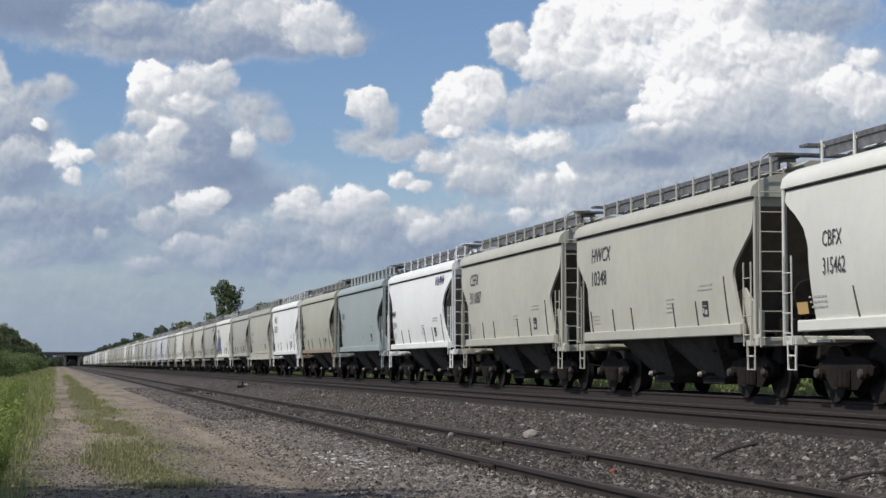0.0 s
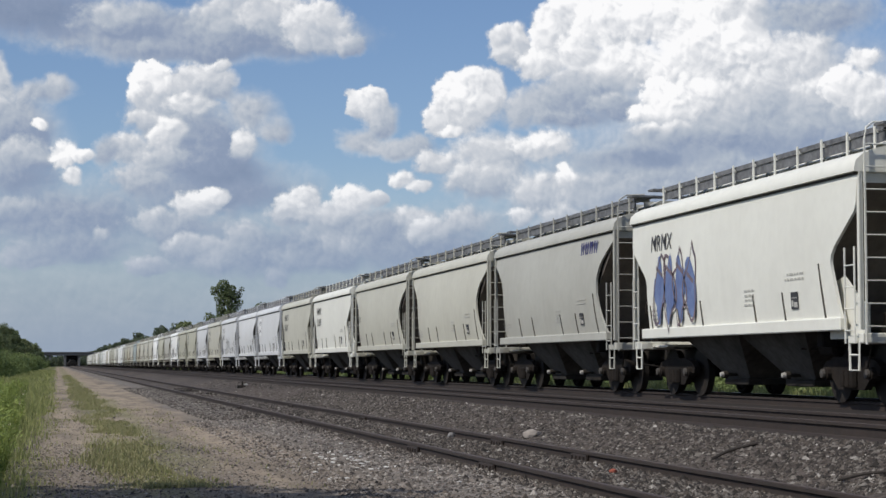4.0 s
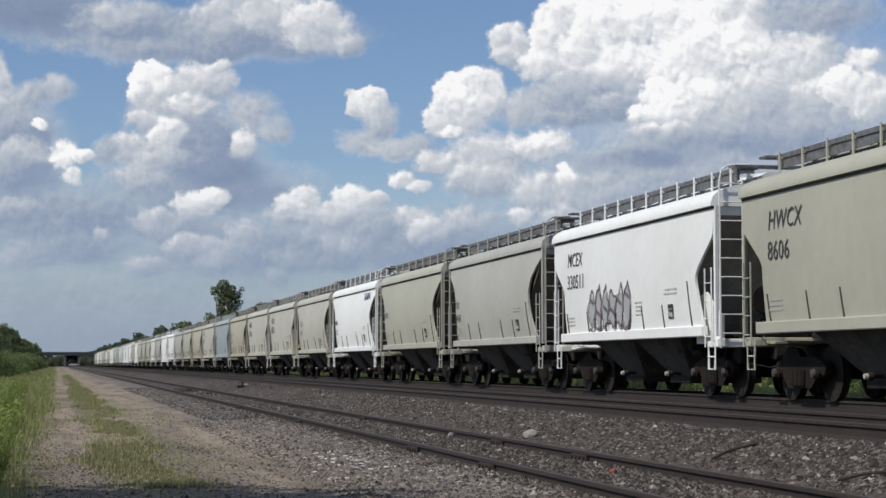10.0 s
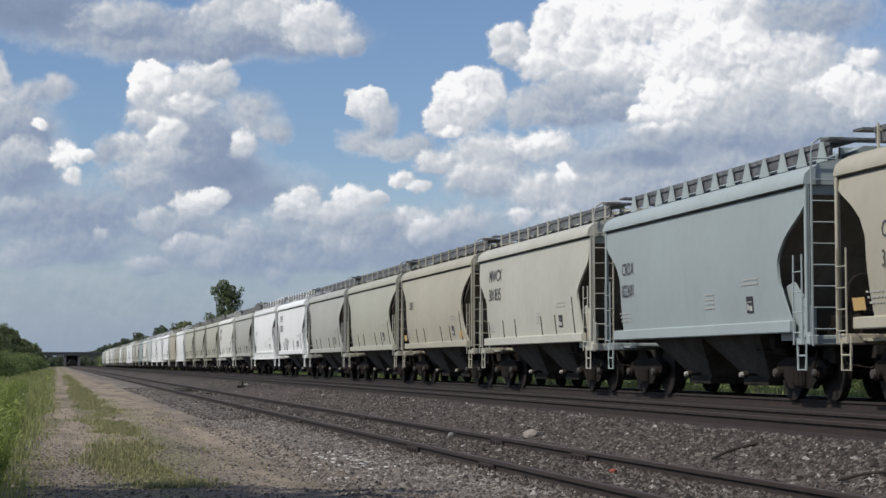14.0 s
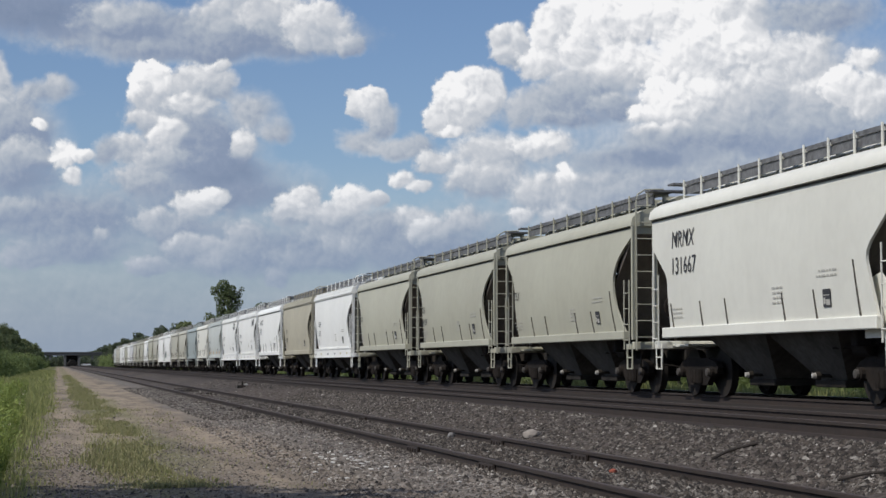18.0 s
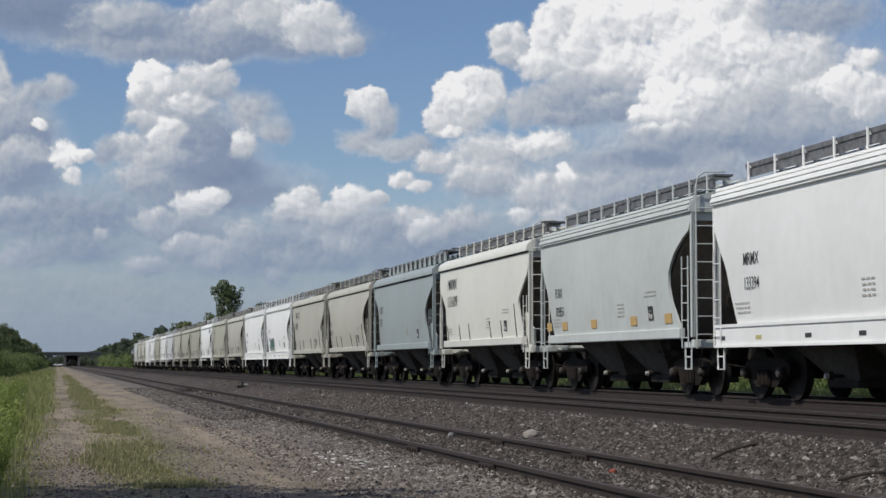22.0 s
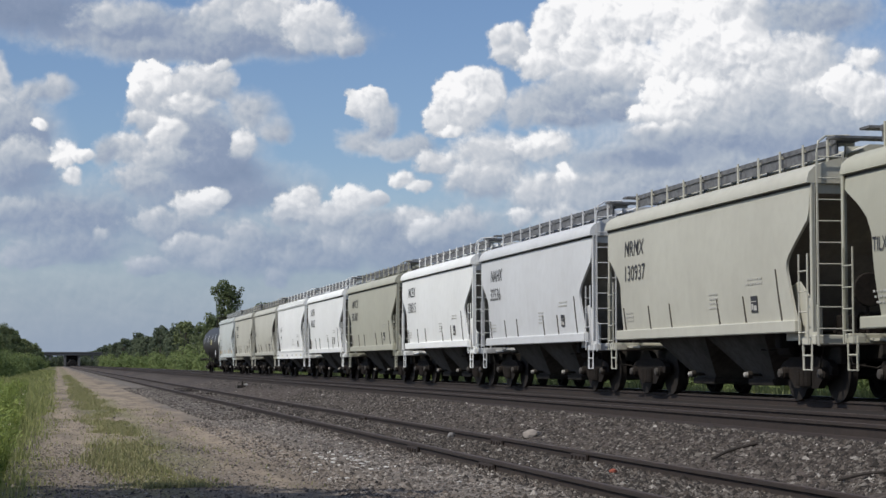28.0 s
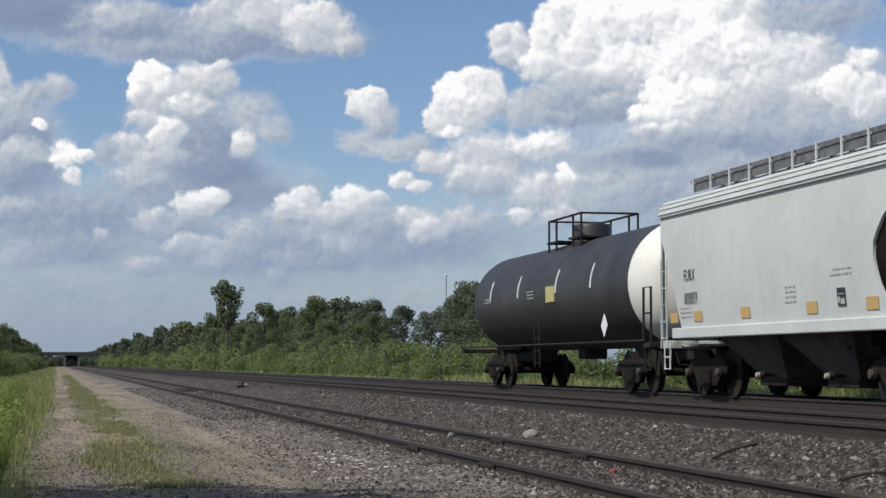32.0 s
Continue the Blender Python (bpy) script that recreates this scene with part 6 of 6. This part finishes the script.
def road_car(colour, label):
    """A small passenger car, seen side-on far off: body, glass, wheels."""
    c = thing("car", label, "car")
    prof = [(-2.2, .35), (-2.25, .75), (-1.5, .92), (-0.8, 1.42), (0.7, 1.45), (1.45, 1.0), (2.2, .9), (2.25, .4)]
    put("body", Geo().prism(prof, "y", -0.85, 0.85).mesh("car_body"), colour, c)
    put("window_band", Geo().prism([(-1.3, .95), (-0.75, 1.36), (0.65, 1.39), (1.25, 1.0)], "y", -0.87, 0.87).mesh("car_glass"), BLACK_STEEL, c)
    for x in (-1.4, 1.4):
        for y in (-0.8, 0.8):
            put("wheel", once("car_wheel", lambda: Geo().lathe([(-.1, .2), (-.1, .32), (.1, .32), (.1, .2)], (0, 0, 0), "y", 14)), BLACK_STEEL, c, at(x, y, .32))
    return c


WHITE_CAR = road_car(DECAL_WHITE, "white car driving over the distant level crossing")
PALE_CAR = road_car(PAINT["silver"], "pale grey car driving over the distant level crossing")
DARK_VAN = road_car(BLACK_STEEL, "dark car standing at the distant level crossing")
DARK_VAN.matrix_basis = at(7.2, 905, on_ground(7.2, 905), 12) @ Matrix.Diagonal((1.1, 1.1, 2.2, 1))

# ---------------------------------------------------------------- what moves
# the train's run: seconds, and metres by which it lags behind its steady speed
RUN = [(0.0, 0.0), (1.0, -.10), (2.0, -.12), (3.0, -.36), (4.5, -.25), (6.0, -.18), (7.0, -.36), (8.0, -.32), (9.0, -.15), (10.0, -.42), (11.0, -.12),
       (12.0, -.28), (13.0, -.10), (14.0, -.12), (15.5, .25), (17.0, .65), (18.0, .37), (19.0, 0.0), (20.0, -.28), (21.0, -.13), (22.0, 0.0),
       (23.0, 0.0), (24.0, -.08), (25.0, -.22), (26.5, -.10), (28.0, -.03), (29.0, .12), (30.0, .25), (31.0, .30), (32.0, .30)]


def motions():
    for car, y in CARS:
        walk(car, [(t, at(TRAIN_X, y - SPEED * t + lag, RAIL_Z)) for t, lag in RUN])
    for car, t0 in ((PALE_CAR, 9.0), (WHITE_CAR, 18.8)):
        z = ground_z(11.0, 895)
        walk(car, [(t, at(11.0 - 3.3 * (t - t0), 895, z + 0.02)) for t in (0.0, 16.0, 32.0)])


motions()
